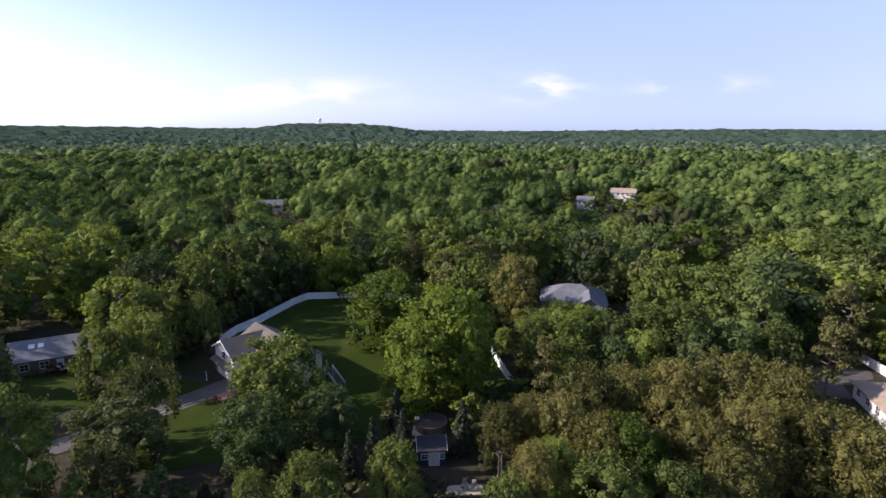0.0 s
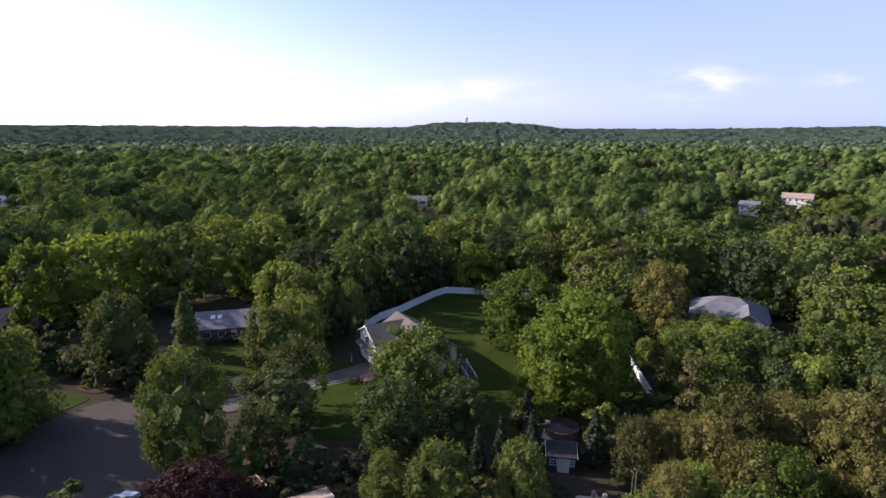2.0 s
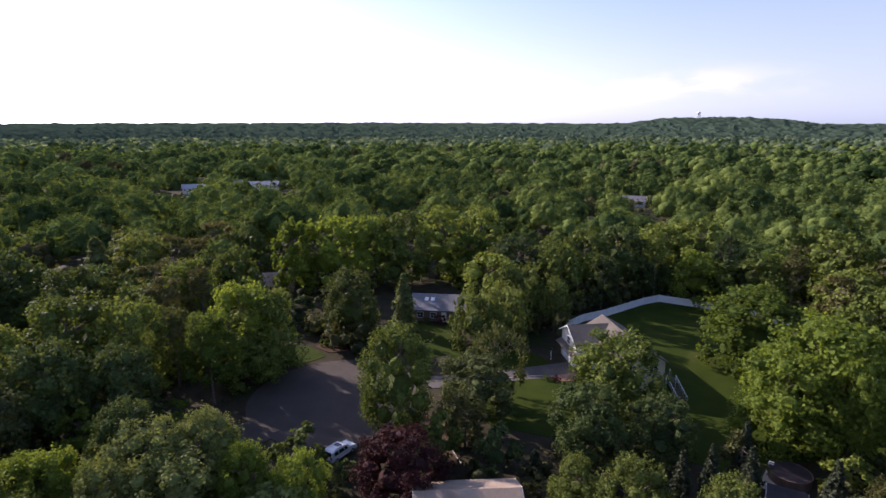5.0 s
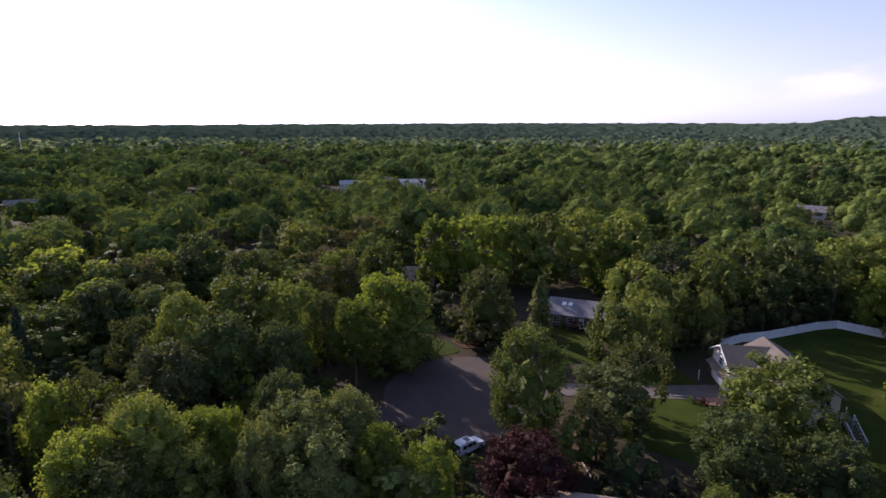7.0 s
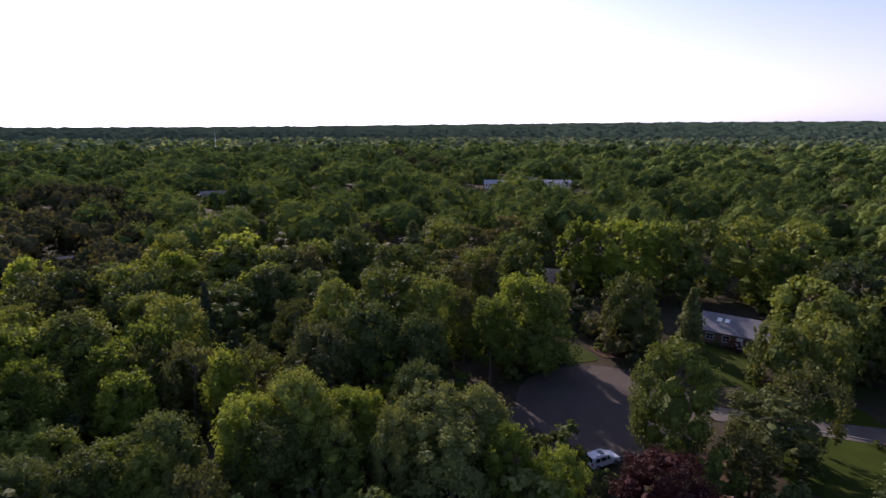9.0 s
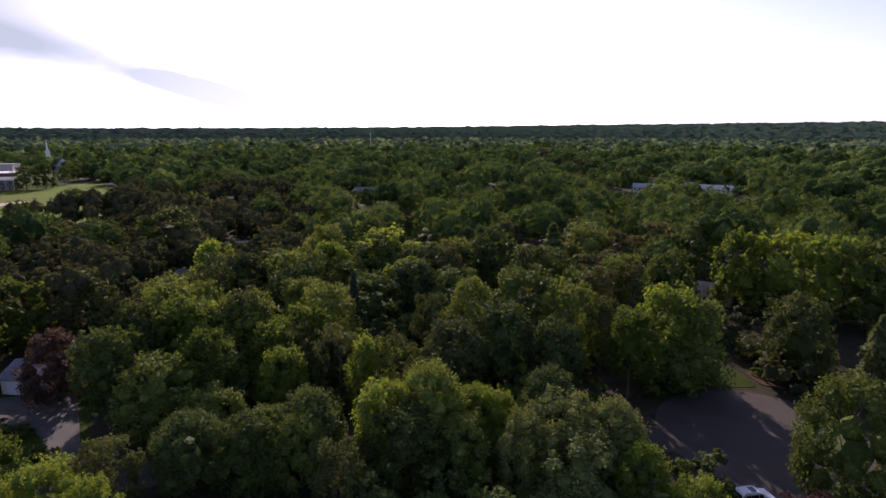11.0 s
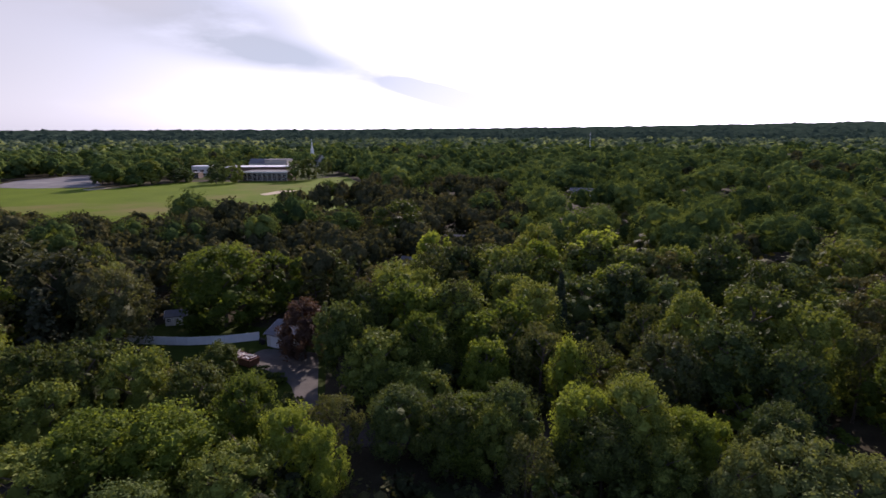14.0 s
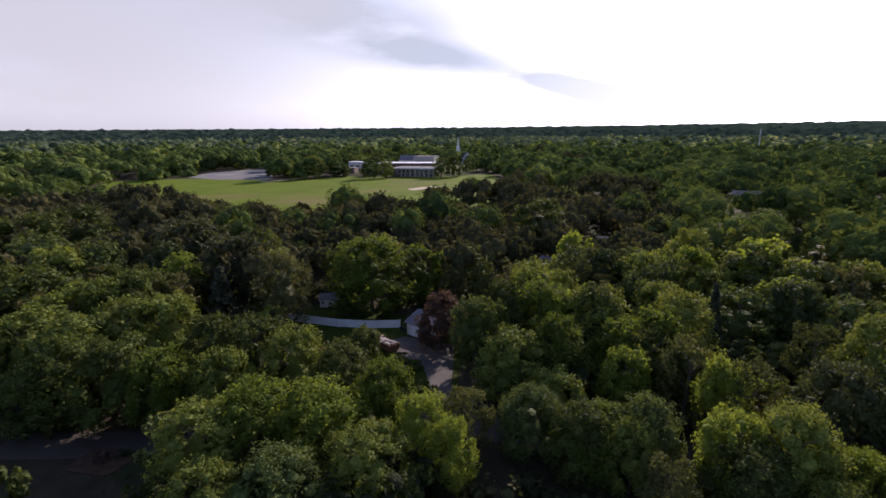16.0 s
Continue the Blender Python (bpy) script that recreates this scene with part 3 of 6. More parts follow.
def plant(x, y, h, r, kind, fine=None):
    """One tree: its foot at x, y, its height and its crown's radius."""
    form = FORM.get(kind, "broad")
    level = 0 if (fine if fine is not None else math.hypot(x, y) < 124) else 1
    if level == 0 and math.hypot(x, y) < (80 if form == "fluffy" else 72) and (form, -1) in SHAPE:
        level = -1
    if h < 8.5 and form == "broad" and level == 1:
        level = 2
    k = int(rng.integers(len(SHAPE[form, level])))
    name, label = KIND[kind]
    ob = thing(name, pose(x, y, float(land(x, y)), 0, 0, float(rng.uniform(0, 360))), label, "tree", "trees of the neighbourhood")
    trunk = new("trunk", TRUNKS[2 if form in ("pine", "cone") else int(rng.integers(2))])
    wide = min(h * 1.05, r * 2.3)
    trunk.parent, trunk.scale = ob, (wide, wide, h * 1.05)
    tall = TALL[form]
    deep = h * 0.93 if form == "cone" else min(h * 0.95, max(tall * r * 0.8, min(h * 0.92, tall * r * float(rng.uniform(1.2, 1.5)))) * (1.2 if form == "weep" else 1.0))
    crown = new("crown", crown_mesh(form, level, k, kind))
    crown.parent, crown.location, crown.scale = ob, (0, 0, h - deep), (r, r, deep / tall)
    PLANTED.append((x, y, r))
    return ob


def bush(x, y, h, r, kind, label):
    """A shrub: a low crown on short stems."""
    ob = thing("shrub", pose(x, y, 0.05, 0, 0, float(rng.uniform(0, 360))), label, "shrub", "garden shrubs")
    foliage = new("foliage", crown_mesh("broad", 2, int(rng.integers(5)), kind))
    foliage.parent, foliage.location, foliage.scale = ob, (0, 0, -0.1), (r, r, h / 1.6)
    stem = new("stems", TRUNKS[0])
    stem.parent, stem.scale = ob, (h * 0.7, h * 0.7, h * 0.7)
    return ob


# single trees, from the first view round to the last
plant(45.1, 52.7, 12.0, 4.2, "olive")
plant(102.1, 127.2, 17.0, 8.0, "pale")
plant(43.4, 55.4, 12.5, 6.1, "olive")
plant(74.7, 96.8, 16.0, 6.9, "pine")
plant(60.0, 79.5, 15.1, 4.7, "pine")
plant(102.5, 140.4, 18.0, 10.9, "oak")
plant(77.1, 107.2, 16.5, 8.1, "oak")
plant(39.8, 56.7, 12.5, 3.8, "olive")
plant(41.1, 61.4, 15.0, 4.9, "olive")
plant(70.4, 107.6, 17.0, 9.5, "dark")
plant(52.9, 81.6, 13.0, 4.6, "oak")
plant(85.6, 132.1, 18.0, 11.2, "oak")
plant(34.2, 55.7, 13.0, 4.3, "olive")
plant(72.8, 121.8, 17.0, 9.4, "dark")
plant(29.3, 49.5, 11.0, 3.9, "olive")
plant(57.2, 98.0, 16.0, 7.2, "dark")
plant(37.5, 64.8, 15.0, 5.6, "olive")
plant(45.8, 81.6, 13.0, 5.4, "dark")
plant(84.0, 152.6, 18.0, 11.5, "oak")
plant(28.6, 54.4, 12.0, 3.8, "olive")
plant(54.3, 105.1, 17.0, 8.5, "oak")
plant(36.4, 72.9, 13.0, 3.5, "thin")
plant(39.0, 80.3, 13.0, 4.7, "dark")
plant(23.3, 48.6, 10.0, 3.8, "oak")
plant(69.8, 149.6, 18.0, 10.9, "yellow")
plant(39.0, 83.9, 16.0, 5.0, "oak")
plant(29.8, 65.0, 14.0, 4.6, "olive")
plant(26.8, 59.1, 13.0, 3.6, "olive")
plant(46.0, 109.3, 16.0, 7.1, "oak")
plant(33.8, 85.5, 15.0, 4.8, "oak")
plant(30.5, 78.6, 13.0, 4.3, "oak")
plant(56.6, 147.6, 18.0, 8.8, "dark")
plant(20.1, 53.8, 12.0, 4.7, "yellow")
plant(22.8, 63.3, 14.0, 4.0, "olive")
plant(16.5, 48.3, 10.5, 5.1, "pale")
plant(26.1, 78.1, 12.0, 4.8, "dark")
plant(53.8, 165.8, 18.0, 6.0, "pale")
plant(17.1, 55.0, 12.0, 3.3, "olive")
plant(26.3, 85.0, 14.0, 5.8, "oak")
plant(17.7, 62.4, 14.0, 5.3, "olive")
plant(38.0, 141.3, 17.5, 6.7, "dark")
plant(19.3, 78.1, 12.0, 4.3, "oak")
plant(13.9, 57.7, 13.0, 3.6, "olive")
plant(19.4, 82.7, 14.0, 5.4, "oak")
plant(11.8, 51.6, 11.0, 2.5, "oak")
plant(15.2, 76.6, 13.0, 3.2, "pine")
plant(9.7, 51.0, 11.0, 3.0, "olive")
plant(27.9, 151.4, 18.0, 9.4, "oak")
plant(15.0, 82.2, 14.0, 2.8, "oak")
plant(10.1, 59.7, 12.0, 2.6, "olive")
plant(15.6, 112.7, 17.0, 5.6, "olive")
plant(6.3, 47.1, 9.5, 3.2, "oak")
plant(6.9, 57.6, 12.0, 2.8, "olive")
plant(17.1, 147.4, 18.0, 7.5, "oak")
plant(8.1, 138.4, 18.0, 8.8, "pine")
plant(3.6, 81.1, 15.0, 4.1, "yellow")
plant(0.8, 126.4, 16.0, 5.8, "pine")
plant(0.4, 85.8, 17.5, 9.2, "yellow")
plant(-0.7, 159.8, 18.0, 8.1, "oak")
plant(-3.8, 80.0, 14.0, 6.4, "yellow")
plant(-8.0, 140.0, 18.0, 3.8, "pine")
plant(-4.9, 51.2, 11.0, 3.1, "pale")
plant(-10.6, 106.0, 15.0, 9.4, "yellow")
plant(-20.2, 141.9, 10.5, 3.0, "dark")
plant(-21.6, 142.6, 18.0, 3.7, "dark")
plant(-33.1, 163.1, 18.0, 8.4, "oak")
plant(-15.7, 67.2, 9.0, 4.6, "dark")
plant(-41.3, 161.6, 16.0, 8.8, "oak")
plant(-36.6, 136.8, 18.0, 2.6, "oak")
plant(-13.4, 49.0, 11.0, 4.1, "pale")
plant(-39.8, 139.2, 9.0, 4.2, "dark")
plant(-42.6, 145.0, 14.5, 7.7, "oak")
plant(-24.4, 75.9, 13.0, 7.2, "oak")
plant(-46.7, 138.1, 18.0, 8.6, "dark")
plant(-45.1, 123.6, 13.0, 4.0, "dark")
plant(-23.1, 61.9, 11.0, 5.3, "dark")
plant(-19.0, 48.5, 9.0, 3.1, "pale")
plant(-51.6, 128.4, 18.0, 8.2, "oak")
plant(-52.1, 113.0, 17.0, 6.6, "oak")
plant(-47.3, 102.3, 12.0, 3.7, "weep")
plant(-55.0, 101.3, 14.0, 6.0, "weep")
plant(-63.1, 114.8, 17.0, 7.4, "dark")
plant(-53.4, 91.3, 12.0, 6.1, "weep")
plant(-41.9, 69.8, 12.0, 4.8, "thin")
plant(-41.2, 63.7, 9.5, 6.0, "grey")
plant(-87.1, 134.3, 20.0, 8.9, "oak")
plant(-56.0, 85.0, 11.5, 5.5, "weep")
plant(-83.1, 123.6, 14.0, 7.3, "yellow")
plant(-40.4, 56.7, 7.5, 3.0, "thin")
plant(-94.4, 123.5, 20.0, 9.5, "oak")
plant(-73.1, 83.5, 13.0, 4.1, "cedar")
plant(-97.2, 109.9, 20.0, 8.9, "oak")
plant(-36.8, 40.9, 9.4, 5.5, "red")
plant(-45.6, 50.6, 17.3, 5.2, "oak")
plant(-104.2, 102.6, 20.0, 9.2, "yellow")
plant(-78.1, 73.1, 15.0, 6.1, "pale")
plant(-109.6, 94.4, 20.0, 9.5, "yellow")
plant(-113.4, 86.9, 19.5, 6.1, "yellow")
plant(-43.1, 32.0, 9.0, 3.3, "yellow")
plant(-79.2, 54.0, 15.1, 6.4, "oak")
plant(-137.7, 91.7, 18.0, 6.4, "dark")
plant(-78.2, 49.5, 9.2, 6.1, "oak")
plant(-114.2, 70.6, 15.0, 6.2, "oak")
plant(-80.7, 49.6, 17.0, 6.1, "yellow")
plant(-47.7, 28.4, 10.0, 3.2, "yellow")
plant(-150.2, 87.0, 18.0, 8.8, "pine")
plant(-76.0, 41.4, 15.0, 4.4, "yellow")
plant(-102.1, 55.1, 16.0, 4.8, "pine")
plant(-53.3, 27.7, 12.0, 3.9, "grey")
plant(-108.2, 55.9, 16.0, 6.0, "oak")
plant(-134.6, 67.9, 17.5, 8.4, "pine")
plant(-85.2, 40.8, 14.0, 4.0, "thin")
plant(-89.7, 42.8, 13.0, 3.7, "cedar")
plant(-102.2, 47.7, 15.0, 6.1, "pine")
plant(-117.6, 53.5, 16.5, 6.6, "pine")
plant(-50.5, 22.8, 10.5, 5.8, "grey")
plant(-132.6, 58.0, 18.0, 7.1, "pale")
plant(-141.8, 60.1, 17.5, 9.7, "grey")
plant(-85.7, 34.3, 17.0, 5.6, "oak")
plant(-56.4, 22.5, 12.0, 5.4, "grey")
plant(-75.6, 28.3, 14.0, 5.1, "dark")
plant(-61.5, 23.0, 12.7, 4.0, "dark")
plant(-133.1, 48.5, 19.0, 6.3, "cedar")
plant(-54.6, 17.6, 11.0, 3.6, "grey")
plant(-93.1, 28.4, 17.5, 7.9, "oak")
plant(-81.2, 21.8, 15.0, 6.2, "dark")
plant(-60.5, 15.3, 11.0, 3.5, "yellow")
plant(-138.5, 33.3, 18.0, 7.3, "dark")
plant(-62.6, 13.6, 10.8, 3.2, "yellow")
plant(-91.2, 18.6, 16.5, 5.0, "oak")
plant(-56.9, 10.9, 9.5, 4.0, "oak")
plant(-77.3, 13.0, 14.0, 5.8, "grey")
plant(-125.4, 20.1, 17.0, 5.5, "pine")
plant(-93.8, 12.1, 13.5, 4.0, "thin")
plant(-62.7, 7.6, 13.5, 5.4, "oak")
plant(-114.6, 10.7, 15.0, 5.9, "dark")
plant(-59.4, 4.4, 10.0, 5.8, "oak")
plant(-78.5, 3.8, 12.0, 3.8, "thin")
plant(-141.9, 5.7, 17.5, 10.1, "yellow")
plant(-63.2, 2.3, 11.6, 4.8, "yellow")
plant(-154.6, 2.3, 18.5, 7.5, "oak")
plant(-79.0, 0.4, 11.5, 4.1, "yellow")
plant(-106.1, -2.2, 15.0, 2.9, "spruce")
plant(-82.1, -4.3, 12.0, 5.1, "thin")
plant(-132.6, -7.9, 16.0, 6.1, "yellow")
plant(-54.9, -3.3, 8.5, 3.4, "thin")
plant(-146.9, -9.6, 17.5, 7.5, "pale")
plant(-97.6, -7.0, 15.0, 5.9, "pale")
plant(-55.9, -4.2, 8.5, 3.0, "thin")
plant(-90.6, -9.5, 13.5, 5.8, "yellow")
plant(-63.6, -7.2, 10.8, 4.3, "dark")
plant(-84.4, -9.8, 12.0, 5.0, "thin")
plant(-106.3, -12.4, 14.0, 5.0, "oak")
plant(-60.2, -8.2, 9.5, 3.6, "oak")
plant(-124.8, -18.0, 15.5, 7.5, "oak")
plant(-77.7, -12.4, 11.0, 4.2, "yellow")
plant(-85.4, -14.2, 12.5, 5.3, "yellow")
plant(-62.7, -12.7, 9.2, 5.8, "yellow")
plant(-123.5, -26.4, 15.5, 5.4, "dark")
plant(-93.4, -20.1, 15.0, 6.5, "oak")
plant(-92.6, -20.0, 15.5, 4.7, "grey")
plant(-60.1, -14.4, 10.0, 4.2, "oak")
plant(-133.9, -36.0, 17.0, 5.9, "yellow")
plant(-114.8, -31.6, 15.0, 6.4, "thin")
plant(-81.3, -22.7, 11.5, 5.4, "oak")
plant(-91.1, -25.9, 14.0, 6.1, "yellow")
plant(-79.8, -23.2, 13.5, 4.2, "yellow")
plant(-71.5, -20.8, 8.3, 4.9, "oak")
plant(-102.0, -29.9, 15.0, 4.6, "oak")
plant(-89.0, -28.7, 16.0, 7.0, "yellow")
plant(-186.4, -62.6, 18.0, 10.3, "oak")
plant(-61.7, -21.3, 9.8, 4.4, "dark")
plant(-95.0, -33.6, 17.0, 5.7, "oak")
plant(-74.8, -28.8, 12.0, 6.0, "oak")
plant(-87.8, -35.3, 15.5, 5.7, "oak")
plant(-80.9, -35.7, 14.0, 4.5, "oak")
plant(-80.1, -38.3, 14.0, 3.9, "dark")
plant(-58.2, -28.2, 9.5, 3.3, "thin")
plant(-59.3, -29.9, 8.0, 4.3, "thin")
plant(-88.0, -48.6, 11.5, 5.0, "maroon")
plant(-49.4, -26.0, 10.5, 2.9, "yellow")
plant(-51.9, -31.2, 11.0, 4.4, "yellow")
plant(-55.7, -39.6, 12.0, 4.5, "yellow")
plant(-43.4, -33.4, 10.5, 5.4, "oak")
plant(-76.7, -58.9, 6.5, 3.5, "oak")
plant(-58.7, -49.6, 11.6, 5.1, "pale")
plant(-46.4, -43.1, 12.0, 6.7, "yellow")
plant(-57.8, -57.5, 13.0, 5.4, "oak")
plant(-82.9, -85.1, 16.5, 6.3, "soft")
plant(-98.3, -105.3, 17.5, 4.1, "pale")
# its deep green leaf colour stands in for the shade it lies in
plant(-35.5, -39.6, 10.0, 5.3, "dark")
plant(-56.7, -65.9, 13.5, 5.7, "oak")
plant(-42.1, -49.0, 12.5, 6.8, "yellow")
plant(-87.8, -103.4, 18.0, 10.0, "soft")
plant(-48.8, -63.0, 11.6, 5.1, "oak")
plant(-54.4, -72.1, 13.5, 4.9, "oak")
plant(-94.6, -128.4, 19.0, 11.6, "soft")
plant(-36.3, -51.6, 12.0, 6.0, "oak")
plant(-31.2, -45.3, 9.5, 4.5, "oak")
plant(-80.9, -121.1, 16.0, 7.4, "dark")
plant(-56.9, -86.8, 14.5, 6.5, "oak")
plant(-44.2, -70.3, 11.9, 5.3, "yellow")
plant(-62.6, -103.6, 15.5, 7.7, "oak")
plant(-52.6, -91.4, 14.0, 6.8, "pale")
plant(-42.2, -77.4, 13.0, 6.7, "oak")
plant(-57.5, -106.3, 15.0, 7.5, "oak")
plant(-72.0, -133.4, 16.5, 7.7, "dark")
plant(-96.3, -188.4, 18.5, 13.3, "oak")
plant(-44.3, -91.5, 13.5, 7.6, "oak")
plant(-64.1, -134.9, 16.5, 8.4, "oak")
plant(-38.4, -84.7, 13.0, 5.9, "oak")
plant(-66.3, -149.0, 17.5, 11.9, "dark")
plant(-52.8, -120.8, 15.5, 9.5, "oak")
plant(-81.1, -186.5, 18.5, 12.3, "oak")
plant(-35.4, -85.5, 10.5, 5.4, "oak")
plant(-42.0, -102.0, 13.5, 6.9, "oak")
plant(-52.6, -131.4, 15.5, 8.0, "oak")
plant(-100.0, -74.0, 17.6, 10.0, "yellow", True)
plant(6.6, 58.0, 12.0, 2.2, "pine")
plant(-8.5, 60.0, 9.0, 1.9, "fir")
plant(-11.1, 58.6, 8.0, 1.9, "fir")
plant(-5.5, 56.8, 8.0, 1.8, "fir")


# ---- the woods between and beyond ----
HOUSE_SPOTS = [(-62.1, -25.8, 6), (-66.5, -15.8, 6), (6.5, 112, 3), (8.5, 105, 3), (10, 97, 3), (71, 90, 9), (62, 84, 6), (60, 74, 5), (-48, 91.5, 6.5), (-57, 93, 5), (-89, 62.5, 5), (-99, 64, 5), (-109, 66, 4.5), (-30, 92, 12), (-75, 98, 11), (-1.5, 65, 5), (-1.7, 73, 4), (33, 127, 13), (76, 80, 12), (-30, 40, 9), (-103, -56, 9), (-99, -86, 5), (-83, -58, 6), (-50, 44, 5), (3.2, 58.7, 3.2), (-33, -70, 7), (-29.5, -74, 6)]
# houses far off among the trees, with the open ground before them
FAR_SPOTS = [(-350, -208, 15), (84, 321, 8), (119, 360, 13), (-99, 314, 6), (110, 258, 4), (34, 297, 5), (-363, 198, 9), (-361, 226, 9), (-340, 237, 13), (-359, 3, 9), (-193, -42, 8), (-150, -45, 5), (-121, 86, 6), (-327, 609, 10)]
VIEW_FROM, VIEW_TO = -48.0, 168.0     # the side of the land that the walk takes in, degrees left of +y


def free(x, y, margin=3.0, taken=0.0):
    """Where wild trees may stand: clear of lawns, streets, houses and planted trees."""
    ok = near_line(STREET, x, y) > 5 + margin * 0.3
    ok &= np.hypot(x + 62, y - 55) > 19.0
    for poly in (LAWN_BACK, LAWN_FRONT, LAWN_WEST, LAWN_CORNER, YARD, FIELD, SCHOOL_GROUNDS, LOT):
        ok &= ~inside(poly, x, y)
        ok &= near_line([*poly, poly[0]], x, y) > margin * 0.5
    for hx, hy, hr in HOUSE_SPOTS:
        ok &= np.hypot(x - hx, y - hy) > hr
    for hx, hy, hr in FAR_SPOTS:
        d = math.hypot(hx, hy)
        along, off = (x * hx + y * hy) / d, np.abs(x * hy - y * hx) / d
        ok &= ~((along > d * (0.74 if d > 300 else 0.85)) & (along < d + hr) & (off < hr + (9 if d > 300 else 3)))
    for px_, py_, pr in PLANTED:
        ok &= np.hypot(x - px_, y - py_) > pr * 0.62 + taken
    return ok


def scatter(r0, r1, step, view=True):
    n = int(2 * r1 / step) + 2
    gx, gy = np.meshgrid(np.arange(n) * step - r1, np.arange(n) * step - r1)
    x, y = (gx + rng.uniform(-0.42, 0.42, gx.shape) * step).ravel(), (gy + rng.uniform(-0.42, 0.42, gx.shape) * step).ravel()
    r, az = np.hypot(x, y), np.degrees(np.arctan2(-x, y))
    az = np.where(az < -96, az + 360, az)
    seen = (az > VIEW_FROM) & (az < VIEW_TO)
    keep = (r >= r0) & (r < r1) & (seen == view)
    return x[keep], y[keep]


def pines(x, y):
    """Where dark pines stand thickest."""
    r, az = np.hypot(x, y), np.degrees(np.arctan2(-x, y)) % 360
    belt = (az > 98) & (az < 158) & (r > 100) & (r < 340)
    return belt | (np.sin(x * 0.031 + 1.7 * np.sin(y * 0.023)) + np.sin(y * 0.037 + 1.3 * np.sin(x * 0.019)) > 1.35)


# wild trees close by are single trees, low between the planted ones
kinds = ["oak", "dark", "oak", "yellow", "dark", "thin", "oak", "grey"]
for r0, r1, step, h0, h1, s0, s1 in ((46, 112, 7.4, 4.5, 8.0, 3.0, 4.4), (112, 150, 11.5, 11.5, 16.5, 5.5, 8.5)):
    x, y = scatter(r0, r1, step)
    keep = free(x, y, 2.0, 0.2)
    for px_, py_ in zip(x[keep], y[keep]):
        before = any(math.hypot(px_ - hx * u, py_ - hy * u) < hr * 0.9 for hx, hy, hr in HOUSE_SPOTS for u in (0.68, 0.76, 0.84, 0.92))
        gap = 32 < math.degrees(math.atan2(-px_, py_)) < 54 and px_ * px_ + py_ * py_ > 100 ** 2
        h = float(rng.uniform(h0, h1)) * (0.45 if before or gap else 1.0)
        if pines(px_, py_) and rng.random() < 0.6:
            plant(float(px_), float(py_), h, min(h * 0.5, 4.5), "pine" if rng.random() < 0.85 else "fir", fine=False)
            continue
        plant(float(px_), float(py_), h, min(h * 0.6, float(rng.uniform(s0, s1))), kinds[int(rng.integers(len(kinds)))], fine=False)


def far_tree(lobes, cards, size, low=-0.1, subs=0):
    """A tree as it shows from far off: a dome of leafy clumps, with smaller clumps on them, round a dark heart."""
    b0, f0 = ICO0
    vs, fs, at = [], [], 0
    spots = [(np.zeros(3), 1.0 if lobes == 1 else 0.70)]
    leafy = []
    for k in range(lobes if lobes > 1 else 0):
        z = 0.98 - 1.25 * (k + 0.5) / lobes
        a, ring = k * 2.4 + rng.uniform(0, 0.8), math.sqrt(1 - z * z)
        reach = rng.uniform(0.56, 0.66)
        c, r = np.array((math.cos(a) * ring * reach, math.sin(a) * ring * reach, z * rng.uniform(0.58, 0.66))), rng.uniform(1.2, 1.5) / math.sqrt(lobes + 2)
        spots.append((c, r))
        leafy.append((c, r))
        d = ball_points(subs * 5 + 1)
        d = d[d @ unit(c + np.array([0, 0, 0.15])) > 0.1][:subs]
        for q in d if subs else ():
            leafy.append((c + q * r * 0.9, r * rng.uniform(0.28, 0.42)))
    for k, (c, r) in enumerate(spots[:lobes + 1]):
        b = b0 * rng.uniform(0.72, 0.98, (len(b0), 1)) * (0.84 if cards > 400 else 0.68 if cards and lobes < 5 else 1.0)
        mid = b[f0].mean(1)
        f = f0[(mid @ unit(c) > -0.12) & (mid[:, 2] > -0.6)] if k else f0[mid[:, 2] > low]
        vs.append(c + b * r)
        fs.append(f + at)
        at += len(b)
    for c, r in leafy or spots:
        n = cards // len(leafy or spots)
        if not n:
            continue
        d = ball_points(n * 4)
        d = d[(d[:, 2] > -0.35) & (d @ unit(c + np.array([0, 0, 0.2])) > -0.2)][:n]
        v, q = sprays(c + d * r * rng.uniform(0.80, 1.30, (len(d), 1)), d + np.array([0, 0, 0.2]), size, 0.6, 1.3)
        vs.append(v)
        fs += [q[:, [0, 1, 2]] + at, q[:, [0, 2, 3]] + at]
        at += len(v)
    return np.concatenate(vs), np.concatenate(fs)


